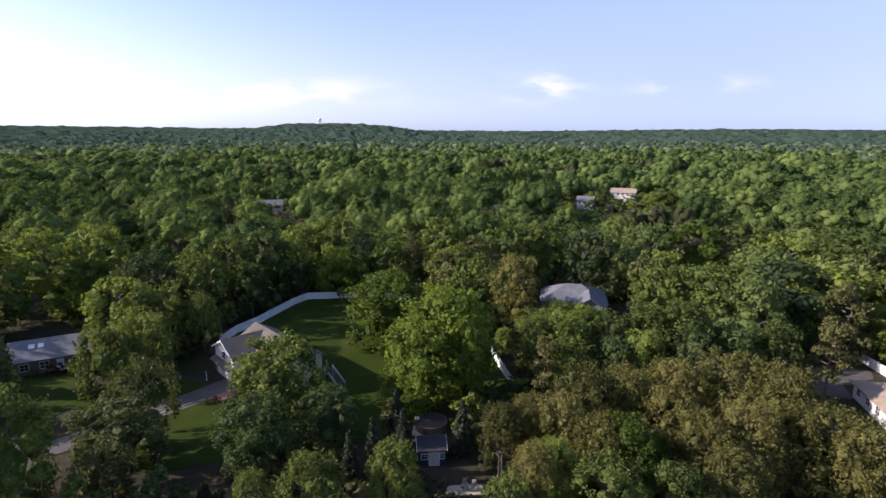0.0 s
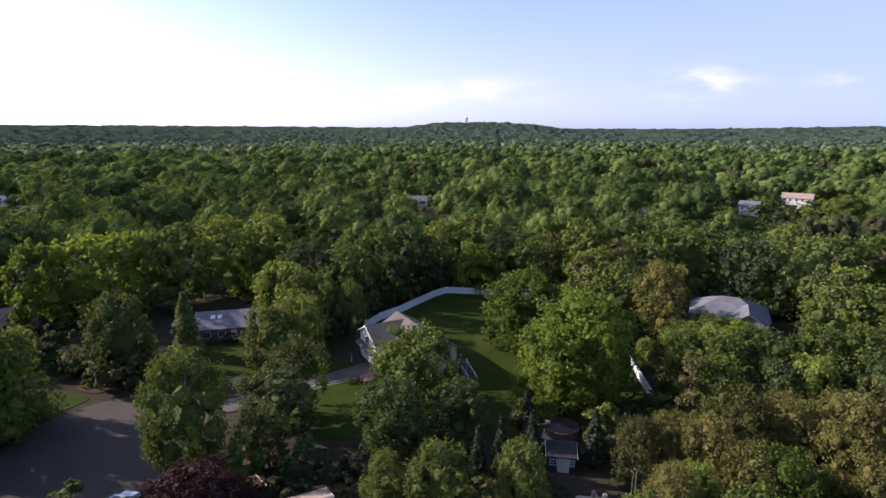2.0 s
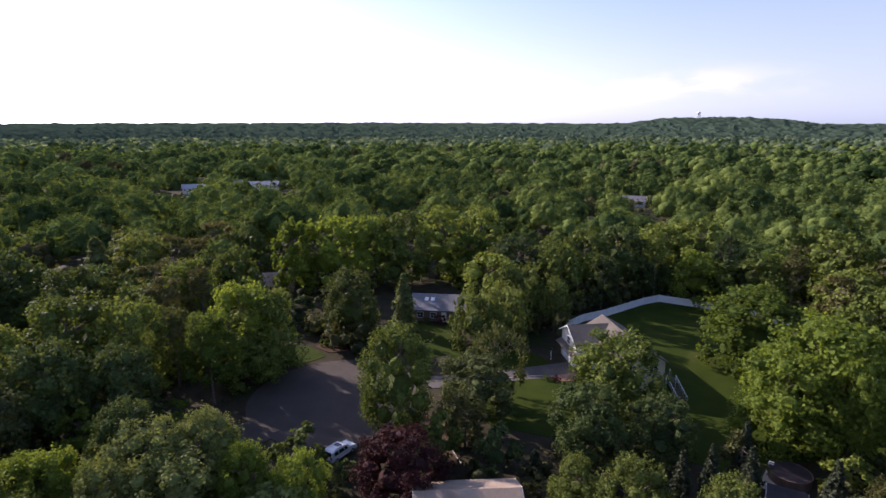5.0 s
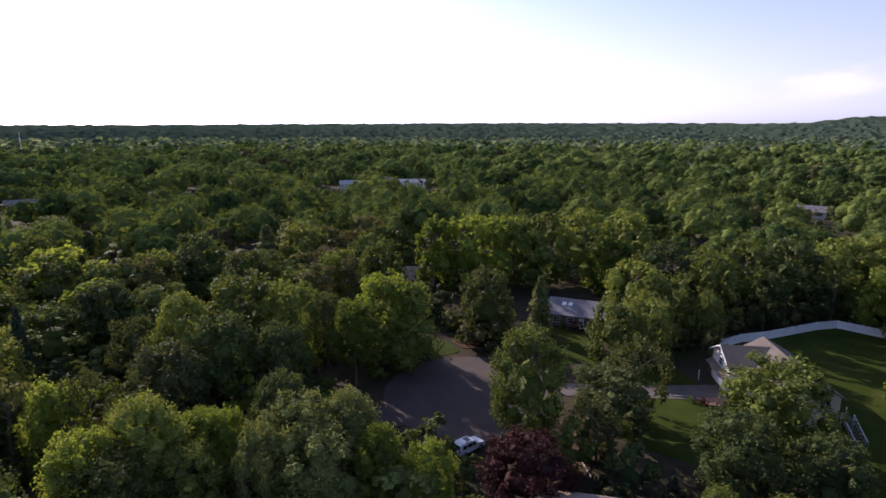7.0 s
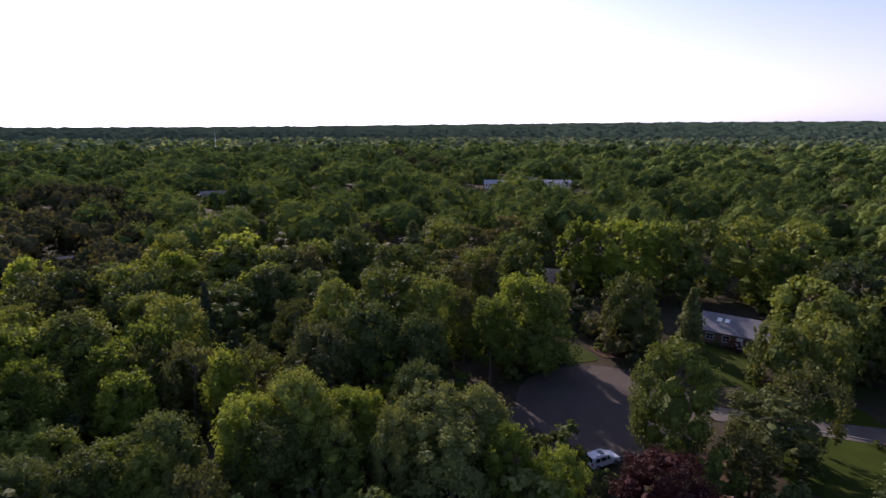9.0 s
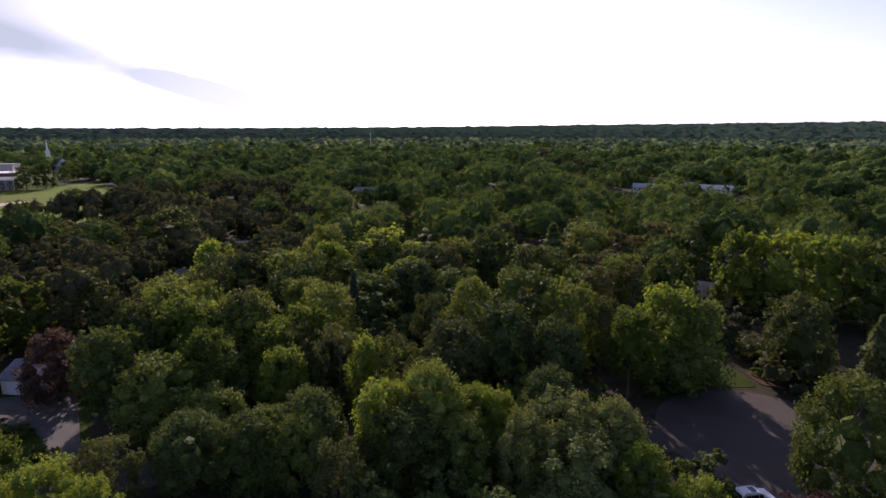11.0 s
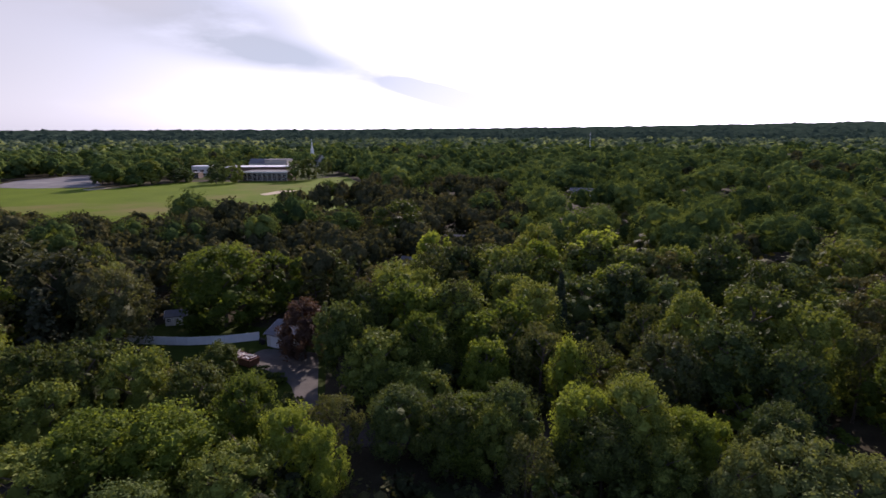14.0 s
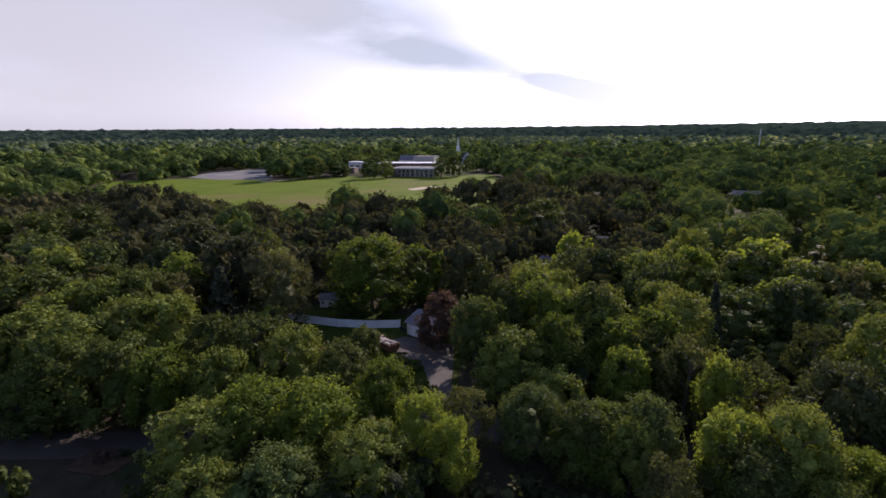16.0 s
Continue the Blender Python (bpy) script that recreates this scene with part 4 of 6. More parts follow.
def woods(name, x, y, templates, r_from, r_to, h_from, h_to, mat, label, tall=1.05):
    """Many trees as one mesh."""
    allv, allf, tones, at = [], [], [], 0
    which = rng.integers(len(templates), size=len(x))
    for k, (v, f) in enumerate(templates):
        s = which == k
        n = int(s.sum())
        if not n:
            continue
        a, rad = rng.uniform(0, math.tau, n), r_from + (r_to - r_from) * rng.random(n) ** 1.5
        high = rng.uniform(h_from, h_to, n) + land(x[s], y[s]) + 2.8 * np.sin(x[s] * 0.071 + 2 * np.sin(y[s] * 0.043)) + 2.4 * np.sin(y[s] * 0.083 + 2 * np.sin(x[s] * 0.051)) + (rad - 7) * 0.5
        ca, sa = np.cos(a)[:, None] * rad[:, None], np.sin(a)[:, None] * rad[:, None]
        deep = rad * rng.uniform(0.75, 1.0, n) * tall
        p = np.stack([x[s][:, None] + v[None, :, 0] * ca - v[None, :, 1] * sa, y[s][:, None] + v[None, :, 0] * sa + v[None, :, 1] * ca, (high - deep)[:, None] + v[None, :, 2] * deep[:, None]], 2)
        allv.append(p.reshape(-1, 3))
        allf.append((f[None] + (np.arange(n) * len(v))[:, None, None]).reshape(-1, 3) + at)
        at += n * len(v)
        tones.append(np.repeat(rng.random(n), len(v)))
    ob = new(name, np_mesh(name, np.concatenate(allv), np.concatenate(allf), mat, True))
    tone = ob.data.attributes.new("tone", "FLOAT", "POINT")
    tone.data.foreach_set("value", np.concatenate(tones).astype(np.float32))
    return tagged(ob, label, "woods", kind="stuff")


def belt(x, y):
    """The belt of dark pines before the sports field."""
    r, az = np.hypot(x, y), np.degrees(np.arctan2(-x, y)) % 360
    return (az > 96) & (az < 160) & (r > 118) & (r < 345)


x, y = scatter(118, 345, 8.4)
k = free(x, y, 3, 2.0) & belt(x, y)
woods("pine_woods", x[k], y[k], [far_tree(8, 130, 0.13, subs=1) for _ in range(8)], 3.8, 6.0, 11.5, 15.0, M_PINEWOODS, "dark brownish green pine woods", 1.4)
x, y = scatter(150, 400, 17.0)
k = free(x, y, 4) & ~(belt(x, y) & (rng.random(len(x)) < 0.75))
x, y = x[k], y[k]
k = pines(x, y) & (rng.random(len(x)) < 0.4)
close = np.hypot(x, y) < 255
for ring, lobes, cards, spray, label in ((close, 12, 1150, 0.046, "dense green mixed woods in full leaf"), (~close, 10, 520, 0.062, "dense green mixed woods behind the gardens")):
    woods("woods", x[ring & ~k], y[ring & ~k], [far_tree(lobes, cards, spray, -0.3, subs=3) for _ in range(10)], 6.5, 11.5, 11, 19, M_WOODS, label, 1.15)
woods("pine_woods", x[k], y[k], [far_tree(9, 170, 0.10, subs=1) for _ in range(8)], 4.5, 7.0, 12, 18, M_PINEWOODS, "dark brownish green pine woods", 1.4)
for r0, r1, lobes, cards, spray, label in ((400, 620, 8, 84, 0.115, "in the middle distance"), (620, 900, 6, 36, 0.15, "farther off")):
    x, y = scatter(r0, r1, 18.0)
    k = free(x, y, 4)
    x, y = x[k], y[k]
    k = pines(x, y) & (rng.random(len(x)) < 0.5)
    woods("woods", x[~k], y[~k], [far_tree(lobes, cards, spray, 0.0) for _ in range(12)], 7.5, 13.0, 8, 19, M_WOODS, "dense green woods " + label, 1.0)
    woods("pine_woods", x[k], y[k], [far_tree(6, 24, 0.16, 0.0) for _ in range(6)], 5.0, 8.0, 10, 18, M_PINEWOODS, "dark pine woods " + label, 1.1)
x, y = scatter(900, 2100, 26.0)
# farther out, more of the trees take the haze-tinted colour
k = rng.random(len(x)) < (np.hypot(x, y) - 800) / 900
woods("woods", x[k], y[k], [far_tree(2, 0, 0.5, 0.3) for _ in range(10)], 10.0, 17.0, 8, 20, M_HAZEDWOODS, "far green woods with haze tinted into the colour", 0.85)
woods("woods", x[~k], y[~k], [far_tree(3, 0, 0.5, 0.2) for _ in range(10)], 9.0, 15.0, 8, 20, M_WOODS, "green woods beyond the houses", 0.95)
x, y = scatter(44, 172, 4.2)
k = near_line(STREET, x, y) > 5.5
k &= np.hypot(x + 62, y - 55) > 16.5
for poly in (LAWN_BACK, LAWN_FRONT, LAWN_WEST, LAWN_CORNER, YARD):
    k &= ~inside(poly, x, y) & (near_line([*poly, poly[0]], x, y) > 1.5)
for hx, hy, hr in HOUSE_SPOTS:
    k &= np.hypot(x - hx, y - hy) > hr * 0.95
woods("undergrowth", x[k], y[k], [far_tree(3, 42, 0.20, -0.2) for _ in range(6)], 1.8, 3.6, 1.5, 5.0, M_UNDER, "dark bushes and saplings under the trees", 1.2)
x, y = scatter(150, 400, 8.0)
k = ~inside(FIELD, x, y) & ~inside(SCHOOL_GROUNDS, x, y) & ~inside(LOT, x, y)
for hx, hy, hr in FAR_SPOTS:
    k &= np.hypot(x - hx, y - hy) > hr + 2
woods("undergrowth", x[k], y[k], [far_tree(1, 8, 0.3, 0.0) for _ in range(6)], 3.0, 5.0, 4.0, 6.5, M_UNDER, "dark low trees between the tall ones", 0.9)
# and on the side that the walk leaves behind
x, y = scatter(30, 420, 12.0, False)
woods("woods", x, y, [far_tree(1, 6, 0.5, 0.0) for _ in range(4)], 5.0, 8.0, 10, 17, M_WOODS, "green woods on the far side")


def far_canopy():
    """The closed canopy out to the skyline, rough with tree tops."""
    az = np.radians(np.arange(VIEW_FROM - 2, VIEW_TO + 2, 0.30))
    r = [2050.0]
    while r[-1] < 4940:
        r.append(r[-1] + 9 + (r[-1] - 2000) * 0.016)
    r = np.array(r)
    aa, rr = np.meshgrid(az + 0, r)
    aa = aa + rng.normal(0, 0.0014, aa.shape)
    rr = rr + rng.normal(0, 3.0, rr.shape)
    x, y = -np.sin(aa) * rr, np.cos(aa) * rr
    z = land(x, y) + 11.5 + 5.0 * np.sin(aa * 150 + 2.0 * np.sin(rr * 0.006)) * np.sin(rr * 0.011 + 3.0 * np.sin(aa * 37)) + rng.normal(0, 3.0, x.shape) + 0.8 * rng.normal(0, 1.0, x.shape) ** 2
    n, m = x.shape
    i = np.arange(n * m).reshape(n, m)
    f = np.stack([i[:-1, :-1], i[:-1, 1:], i[1:, 1:], i[1:, :-1]], -1).reshape(-1, 4)
    # the canopy's bluish colour has the haze of distance painted in
    ob = new("far_woods", np_mesh("far_woods", np.stack([x, y, z], -1).reshape(-1, 3), f, M_HAZEDWOODS))
    return tagged(ob, "wooded hills out to the skyline, haze tinted into the colour", "woods", kind="stuff")


far_canopy()


# ---- houses ----
def gable_block(parent, x0, x1, y0, y1, eave, ridge, wall, roof, over=0.45, hip=False, wall_name="wall", roof_name="roof"):
    """A block with its ridge along x: walls up to the gables, and a roof with thickness and eaves."""
    ym = (y0 + y1) / 2
    bm = bmesh.new()
    rise = (ridge - eave)
    g = [(x0, y0), (x1, y0), (x1, y1), (x0, y1)]
    low, top = [bm.verts.new((*p, -0.3)) for p in g], [bm.verts.new((*p, eave)) for p in g]
    for i in range(4):
        bm.faces.new((low[i], low[(i + 1) % 4], top[(i + 1) % 4], top[i]))
    if hip:
        bm.faces.new(top)
    else:
        a, b = bm.verts.new((x0, ym, ridge - 0.02)), bm.verts.new((x1, ym, ridge - 0.02))
        bm.faces.new((top[3], top[0], a))
        bm.faces.new((top[1], top[2], b))
        bm.faces.new((top[0], top[1], b, a))
        bm.faces.new((top[2], top[3], a, b))
    part(wall_name, bm, wall, parent)
    half = (y1 - y0) / 2
    drop = rise * over / half
    thick = 0.16
    bm = bmesh.new()
    inset = half + over if hip else 0.0
    for lift in (0.02, 0.02 + thick):
        c = [(x0 - over, y0 - over, eave - drop + lift), (x1 + over, y0 - over, eave - drop + lift), (x1 + over, y1 + over, eave - drop + lift), (x0 - over, y1 + over, eave - drop + lift),
             (x0 - over + inset, ym, ridge + lift), (x1 + over - inset, ym, ridge + lift)]
        vs = [bm.verts.new(p) for p in c]
        quads = [(0, 1, 5, 4), (2, 3, 4, 5)] + ([(3, 0, 4), (1, 2, 5)] if hip else [])
        for q in quads:
            bm.faces.new([vs[i] for i in q])
        if lift == 0.02:
            under = vs
    rim = [(0, 1), (1, 2), (2, 3), (3, 0)] if hip else [(0, 1), (1, 5), (5, 2), (2, 3), (3, 4), (4, 0)]
    for i, j in rim:
        bm.faces.new((under[i], under[j], vs[j], vs[i]))
    r = part(roof_name, bm, roof, parent)
    if not hip:
        for xx in (x0 - over - 0.05, x1 + over + 0.02):
            bm = bmesh.new()
            for sgn in (-1, 1):
                yy = ym + sgn * (half + over)
                p = [(yy, eave - drop - 0.10), (ym, ridge - 0.10), (ym, ridge + 0.17), (yy, eave - drop + 0.17)]
                a = [bm.verts.new((xx, *q)) for q in p]
                b = [bm.verts.new((xx + 0.04, *q)) for q in p]
                bm.faces.new(a)
                bm.faces.new(b[::-1])
                for i in range(4):
                    bm.faces.new((a[i], a[(i + 1) % 4], b[(i + 1) % 4], b[i]))
            part("fascia", bm, M_WHITE, r, "white barge board")
    return r


def opening(parent, m, w, h, kind="window", mat=None, bars=1):
    """A window or door on a wall; m carries its middle foot, its outside along -y."""
    holder = part(kind, boxed(-w / 2, w / 2, -0.03, 0.05, 0, h), mat or M_GLASS, parent)
    holder.matrix_basis = m
    bm = bmesh.new()
    for x0, x1, z0, z1 in ((-w / 2 - 0.09, -w / 2, -0.09, h + 0.09), (w / 2, w / 2 + 0.09, -0.09, h + 0.09), (-w / 2, w / 2, h, h + 0.09), (-w / 2, w / 2, -0.09, 0)):
        box(bm, x0, x1, -0.07, 0.04, z0, z1)
    if kind == "window":
        for i in range(bars):
            xx = -w / 2 + w * (i + 1) / (bars + 1)
            box(bm, xx - 0.025, xx + 0.025, -0.05, 0.0, 0, h)
        box(bm, -w / 2, w / 2, -0.05, 0.0, h / 2 - 0.025, h / 2 + 0.025)
    part("frame", bm, M_WHITE, holder, "white frame")
    return holder


def on_wall(x, y, z, facing):
    """A pose on a wall; facing: degrees of the outside's way from -y."""
    return pose(x, y, z, 0, 0, facing)


def garage_door(parent, m, w=2.6, h=2.1):
    d = part("garage_door", boxed(-w / 2, w / 2, -0.02, 0.04, 0, h), M_WHITE, parent, "white panelled garage door")
    d.matrix_basis = m
    for i in range(4):
        part("panel", boxed(-w / 2 + 0.08, w / 2 - 0.08, -0.05, -0.02, 0.06 + i * h / 4, (i + 1) * h / 4 - 0.05, bevel=0.01), M_WHITE, d)
    return d


def chimney(parent, x, y, z0, z1, mat):
    bm = boxed(x - 0.45, x + 0.45, y - 0.35, y + 0.35, z0, z1)
    box(bm, x - 0.52, x + 0.52, y - 0.42, y + 0.42, z1, z1 + 0.15)
    return part("chimney", bm, mat, parent)


def white_house():
    """The L-shaped house beside the back lawn: a garage wing and a main block."""
    turn = math.degrees(math.atan2(0.69, 0.73))
    h = thing("house", pose(-38.5, 90.2, 0, 0, 0, turn), "white-sided two-storey house with grey shingle roof", "house", "houses")
    gable_block(h, 0, 8, -3.9, 3.9, 5.0, 7.0, M_SIDING, M_ROOF)
    # the main block lies across the wing
    main = part("main_block", boxed(4.2, 11.8, -13, 3.85, -0.3, 4.98), M_CREAM, h, "cream-sided main block")
    bm = bmesh.new()
    lo, hi, mid = 3.7, 12.3, 8.0
    ys = (-13.5, 4.3)
    for lift in (0.04, 0.2):
        vs = [bm.verts.new(p) for p in ((lo, ys[0], 4.75 + lift), (hi, ys[0], 4.75 + lift), (hi, ys[1], 4.75 + lift), (lo, ys[1], 4.75 + lift), (mid, ys[0], 7.25 + lift), (mid, ys[1], 7.25 + lift))]
        bm.faces.new((vs[0], vs[4], vs[5], vs[3]))
        bm.faces.new((vs[1], vs[2], vs[5], vs[4]))
        if lift == 0.04:
            under = vs
    for i, j in ((0, 4), (4, 1), (1, 2), (2, 5), (5, 3), (3, 0)):
        bm.faces.new((under[i], under[j], vs[j], vs[i]))
    part("main_roof", bm, M_ROOF, h, "grey shingle roof")
    for yy in (-13.0, 3.85):
        bm = bmesh.new()
        rows_ = [[bm.verts.new((x, yy + dy, z)) for x, z in ((4.2, 4.98), (11.8, 4.98), (8, 7.18))] for dy in (0, 0.12)]
        bm.faces.new(rows_[0])
        bm.faces.new(rows_[1][::-1])
        for i in range(3):
            bm.faces.new((rows_[0][i], rows_[1][i], rows_[1][(i + 1) % 3], rows_[0][(i + 1) % 3]))
        bmesh.ops.recalc_face_normals(bm, faces=bm.faces)
        part("gable_wall", bm, M_SIDING, h, "white gable siding")
    # pent roof over the garage doors, on the gable side
    bm = bmesh.new()
    p = [(-1.1, -4.1, 2.55), (-1.1, 4.1, 2.55), (0, 4.1, 3.15), (0, -4.1, 3.15)]
    for lift in (0, 0.14):
        vs = [bm.verts.new((a, b, c + lift)) for a, b, c in p]
        bm.faces.new(vs)
        if not lift:
            under = vs
    for i in range(4):
        bm.faces.new((under[i], under[(i + 1) % 4], vs[(i + 1) % 4], vs[i]))
    part("pent_roof", bm, M_ROOF, h, "narrow pent roof across the gable")
    for y in (-1.7, 1.7):
        garage_door(h, on_wall(-0.03, y, 0, -90))
    opening(h, on_wall(-0.03, 0.0, 3.6, -90), 1.4, 1.3)
    for x in (1.6, 3.2):
        opening(h, on_wall(x, -3.93, 3.4, 0), 0.9, 1.2)
    for y in (-12, -9, -6):
        opening(h, on_wall(4.17, y, 3.3, -90), 1.1, 1.3)
        opening(h, on_wall(4.17, y, 0.9, -90), 1.1, 1.3)
    for x in (6.2, 9.8):
        opening(h, on_wall(x, -13.03, 3.2, 0), 1.2, 1.3)
    return h


white_house()


def stair_rail():
    """The deck with its white railed stair at the end of the house."""
    d = thing("deck", pose(-20.6, 90.2, 0, 0, 0, -52), "dark wooden deck with white railed stair beside the house", "deck")
    part("platform", boxed(-1.6, 1.0, -0.9, 0.9, 1.6, 1.75, bevel=0.02), M_BARK, d)
    for x, y in ((-1.5, -0.8), (0.9, -0.8), (-1.5, 0.8), (0.9, 0.8)):
        part("post", boxed(x - 0.06, x + 0.06, y - 0.06, y + 0.06, -0.1, 2.65), M_WHITE, d)
    for y in (-0.75, 0.75):
        bm = tube(bmesh.new(), (0.9, y, 2.6), (5.4, y, 1.0), 0.07, 0.07, 5)
        part("rail", bm, M_WHITE, d, "white sloping rail")
        for k in range(1, 9):
            u = k / 8
            part("baluster", boxed(0.9 + 4.5 * u - 0.02, 0.9 + 4.5 * u + 0.02, y - 0.02, y + 0.02, 1.65 - 1.6 * u, 2.6 - 1.6 * u), M_WHITE, d)
    for k in range(9):
        part("step", boxed(1.0 + k * 0.5, 1.5 + k * 0.5, -0.7, 0.7, 1.55 - k * 0.18, 1.61 - k * 0.18), M_BARK, d)
    return d


stair_rail()


def ranch_house():
    turn = math.degrees(math.atan2(5.5, 9.9))
    h = thing("house", pose(-74, 97.2, 0, 0, 0, turn), "low brick ranch house with grey roof and skylights", "house", "houses")
    gable_block(h, -5.6, 6.4, -5.2, 5.2, 2.8, 4.8, M_BRICKWALL, M_ROOFPALE, 0.6)
    for x in (-2.6, -1.2):
        sk = part("skylight", boxed(x - 0.45, x + 0.45, -0.6, 0.6, 0, 0.14, bevel=0.02), M_WHITE, h, "pale skylight")
        sk.matrix_basis = pose(0, -2.0, 4.18, math.degrees(math.atan2(2.0, 5.2)), 0, 0)
    for x in (-3.6, -0.6, 4.4):
        opening(h, on_wall(x, -5.23, 0.9, 0), 1.3, 1.2)
    opening(h, on_wall(1.8, -5.23, 0.1, 0), 0.95, 2.05, "door", M_WHITE)
    return h


ranch_house()


def grey_roof_house():
    """The house among the trees: a hipped main roof and a gable towards the lawns."""
    h = thing("house", pose(32.5, 129, 0, 0, 0, -12), "house among trees with pale grey weathered roof", "house", "houses")
    gable_block(h, -8, 7, -4.5, 7, 3.4, 6.2, M_GREENWALL, M_ROOFPALE, 0.5, hip=True)
    w = part("gable_wing", boxed(-0.5, 6.5, -9, -4, -0.3, 3.4), M_GREENWALL, h)
    bm = bmesh.new()
    for lift in (0.03, 0.19):
        vs = [bm.verts.new(p) for p in ((-1, -9.5, 3.15 + lift), (7, -9.5, 3.15 + lift), (7, -1, 3.15 + lift), (-1, -1, 3.15 + lift), (3, -9.5, 5.6 + lift), (3, -1, 5.6 + lift))]
        bm.faces.new((vs[0], vs[4], vs[5], vs[3]))
        bm.faces.new((vs[1], vs[2], vs[5], vs[4]))
        if lift == 0.03:
            under = vs
    for i, j in ((0, 4), (4, 1), (1, 2), (2, 5), (5, 3), (3, 0)):
        bm.faces.new((under[i], under[j], vs[j], vs[i]))
    part("wing_roof", bm, M_ROOFPALE, h)
    bm = bmesh.new()
    bm.faces.new([bm.verts.new(p) for p in ((-0.5, -9, 3.4), (6.5, -9, 3.4), (3, -9, 5.5))])
    part("gable_wall", bm, M_GREENWALL, h)
    opening(h, on_wall(3, -9.03, 1.0, 0), 1.6, 1.3)
    for x in (-6.5, -3.5):
        opening(h, on_wall(x, -4.53, 1.0, 0), 1.2, 1.2)
    return h


grey_roof_house()


def tan_roof_house(x, y, turn, length, label, roof, wall, wide=9.0):
    h = thing("house", pose(x, y, 0, 0, 0, turn), label, "house", "houses")
    gable_block(h, 0, length, 0, wide, 2.8, 4.7, wall, roof, 0.6, hip=True)
    for k in range(int(length // 3.2)):
        opening(h, on_wall(1.8 + k * 3.1, -0.03, 0.95, 0), 1.2, 1.2)
    for yy in (2.2, 6.2):
        opening(h, on_wall(-0.03, yy, 0.95, -90), 1.2, 1.2)
    return h


tan_roof_house(67.5, 83.2, -105, 14, "white house with a tan hipped roof", M_ROOFTAN, M_SIDING)


def near_house():
    h = thing("house", pose(-25.6, 44.6, 0, 0, 0, 40), "house with a pale tan gabled roof", "house", "houses")
    gable_block(h, -9, 1.6, -3.4, 3.4, 3.6, 5.0, M_BRICKWALL, M_ROOFTAN, 0.45)
    for x in (-7, -4, -1):
        opening(h, on_wall(x, -3.43, 1.0, 0), 1.1, 1.2)
    opening(h, on_wall(1.63, 0, 1.0, 90), 1.1, 1.2)
    return h


near_house()


def shed(x, y, turn, w, d, label, wall, roof):
    s = thing("shed", pose(x, y, 0, 0, 0, turn), label, "shed", "sheds")
    gable_block(s, -w / 2, w / 2, 0, d, 2.1, 3.1, wall, roof, 0.2)
    opening(s, on_wall(0.25, -0.03, 0.05, 0), 1.25, 1.85, "door", M_SIDING)
    opening(s, on_wall(-w / 2 + 0.75, -0.03, 1.0, 0), 0.75, 0.7)
    opening(s, on_wall(w / 2 - 0.45, -0.03, 1.0, 0), 0.5, 0.7)
    return s


shed(-1.4, 63.9, 6, 3.5, 3.6, "dark blue garden shed with white door and window", M_BLUEWALL, M_ROOFDARK)


def pool():
    p = thing("pool", pose(-1.7, 73.2, 0), "round above-ground pool with a dark cover", "pool")
    ring = [(2.3 * math.cos(a), 2.3 * math.sin(a)) for a in np.linspace(0, math.tau, 28, endpoint=False)]
    part("wall", prism(ring, -0.1, 1.15), M_BRICKWALL, p)
    part("cover", prism([(x * 0.97, y * 0.97) for x, y in ring], 1.15, 1.22), M_POOL, p, "dark pool cover")
    bm = bmesh.new()
    for k in range(28):
        a, b = ring[k], ring[(k + 1) % 28]
        tube(bm, (*a, 1.2), (*b, 1.2), 0.07, 0.07, 5)
    part("rim", bm, M_BRICKWALL, p)
    for dx in (-0.25, 0.25):
        bm = tube(bmesh.new(), (-2.5, dx - 0.2, 0), (-2.35, dx - 0.2, 1.75), 0.05, 0.05)
        tube(bm, (-2.35, dx - 0.2, 1.75), (-1.8, dx - 0.2, 1.7), 0.05, 0.05)
        part("ladder_rail", bm, M_WHITE, p, "white ladder rail")
    return p


pool()
slab("patio", [(-4.6, 69.6), (-0.5, 69.2), (0.4, 71), (-4.2, 75.5)], 0.08, M_SAND, "bare tan ground beside the pool", "patio", 0.6)


# ---- fences ----
def vinyl_fence(line, label, high=1.8):
    """White panels between posts, each panel with its rails."""
    f = thing("fence", pose(line[0][0], line[0][1], 0), label, "fence", "white fences")
    o = Vector(line[0])
    pts = []
    for a, b in zip(line[:-1], line[1:]):
        a, b = Vector(a), Vector(b)
        n = max(1, round((b - a).length / 2.4))
        pts += [a.lerp(b, k / n) for k in range(n)]
    pts.append(Vector(line[-1]))
    for p in pts:
        q = p - o
        bm = boxed(q.x - 0.065, q.x + 0.065, q.y - 0.065, q.y + 0.065, -0.2, high + 0.06)
        box(bm, q.x - 0.085, q.x + 0.085, q.y - 0.085, q.y + 0.085, high + 0.06, high + 0.11)
        part("post", bm, M_WHITE, f)
    for p, q in zip(pts[:-1], pts[1:]):
        w = (q - p).length
        bm = boxed(0.065, w - 0.065, -0.02, 0.02, 0.08, high - 0.06)
        box(bm, 0.06, w - 0.06, -0.035, 0.035, high - 0.10, high)
        box(bm, 0.06, w - 0.06, -0.035, 0.035, 0.05, 0.18)
        ob = part("panel", bm, M_WHITE, f)
        ob.matrix_basis = pose(p.x - o.x, p.y - o.y, 0, 0, 0, math.degrees(math.atan2((q - p).y, (q - p).x)))
    return f


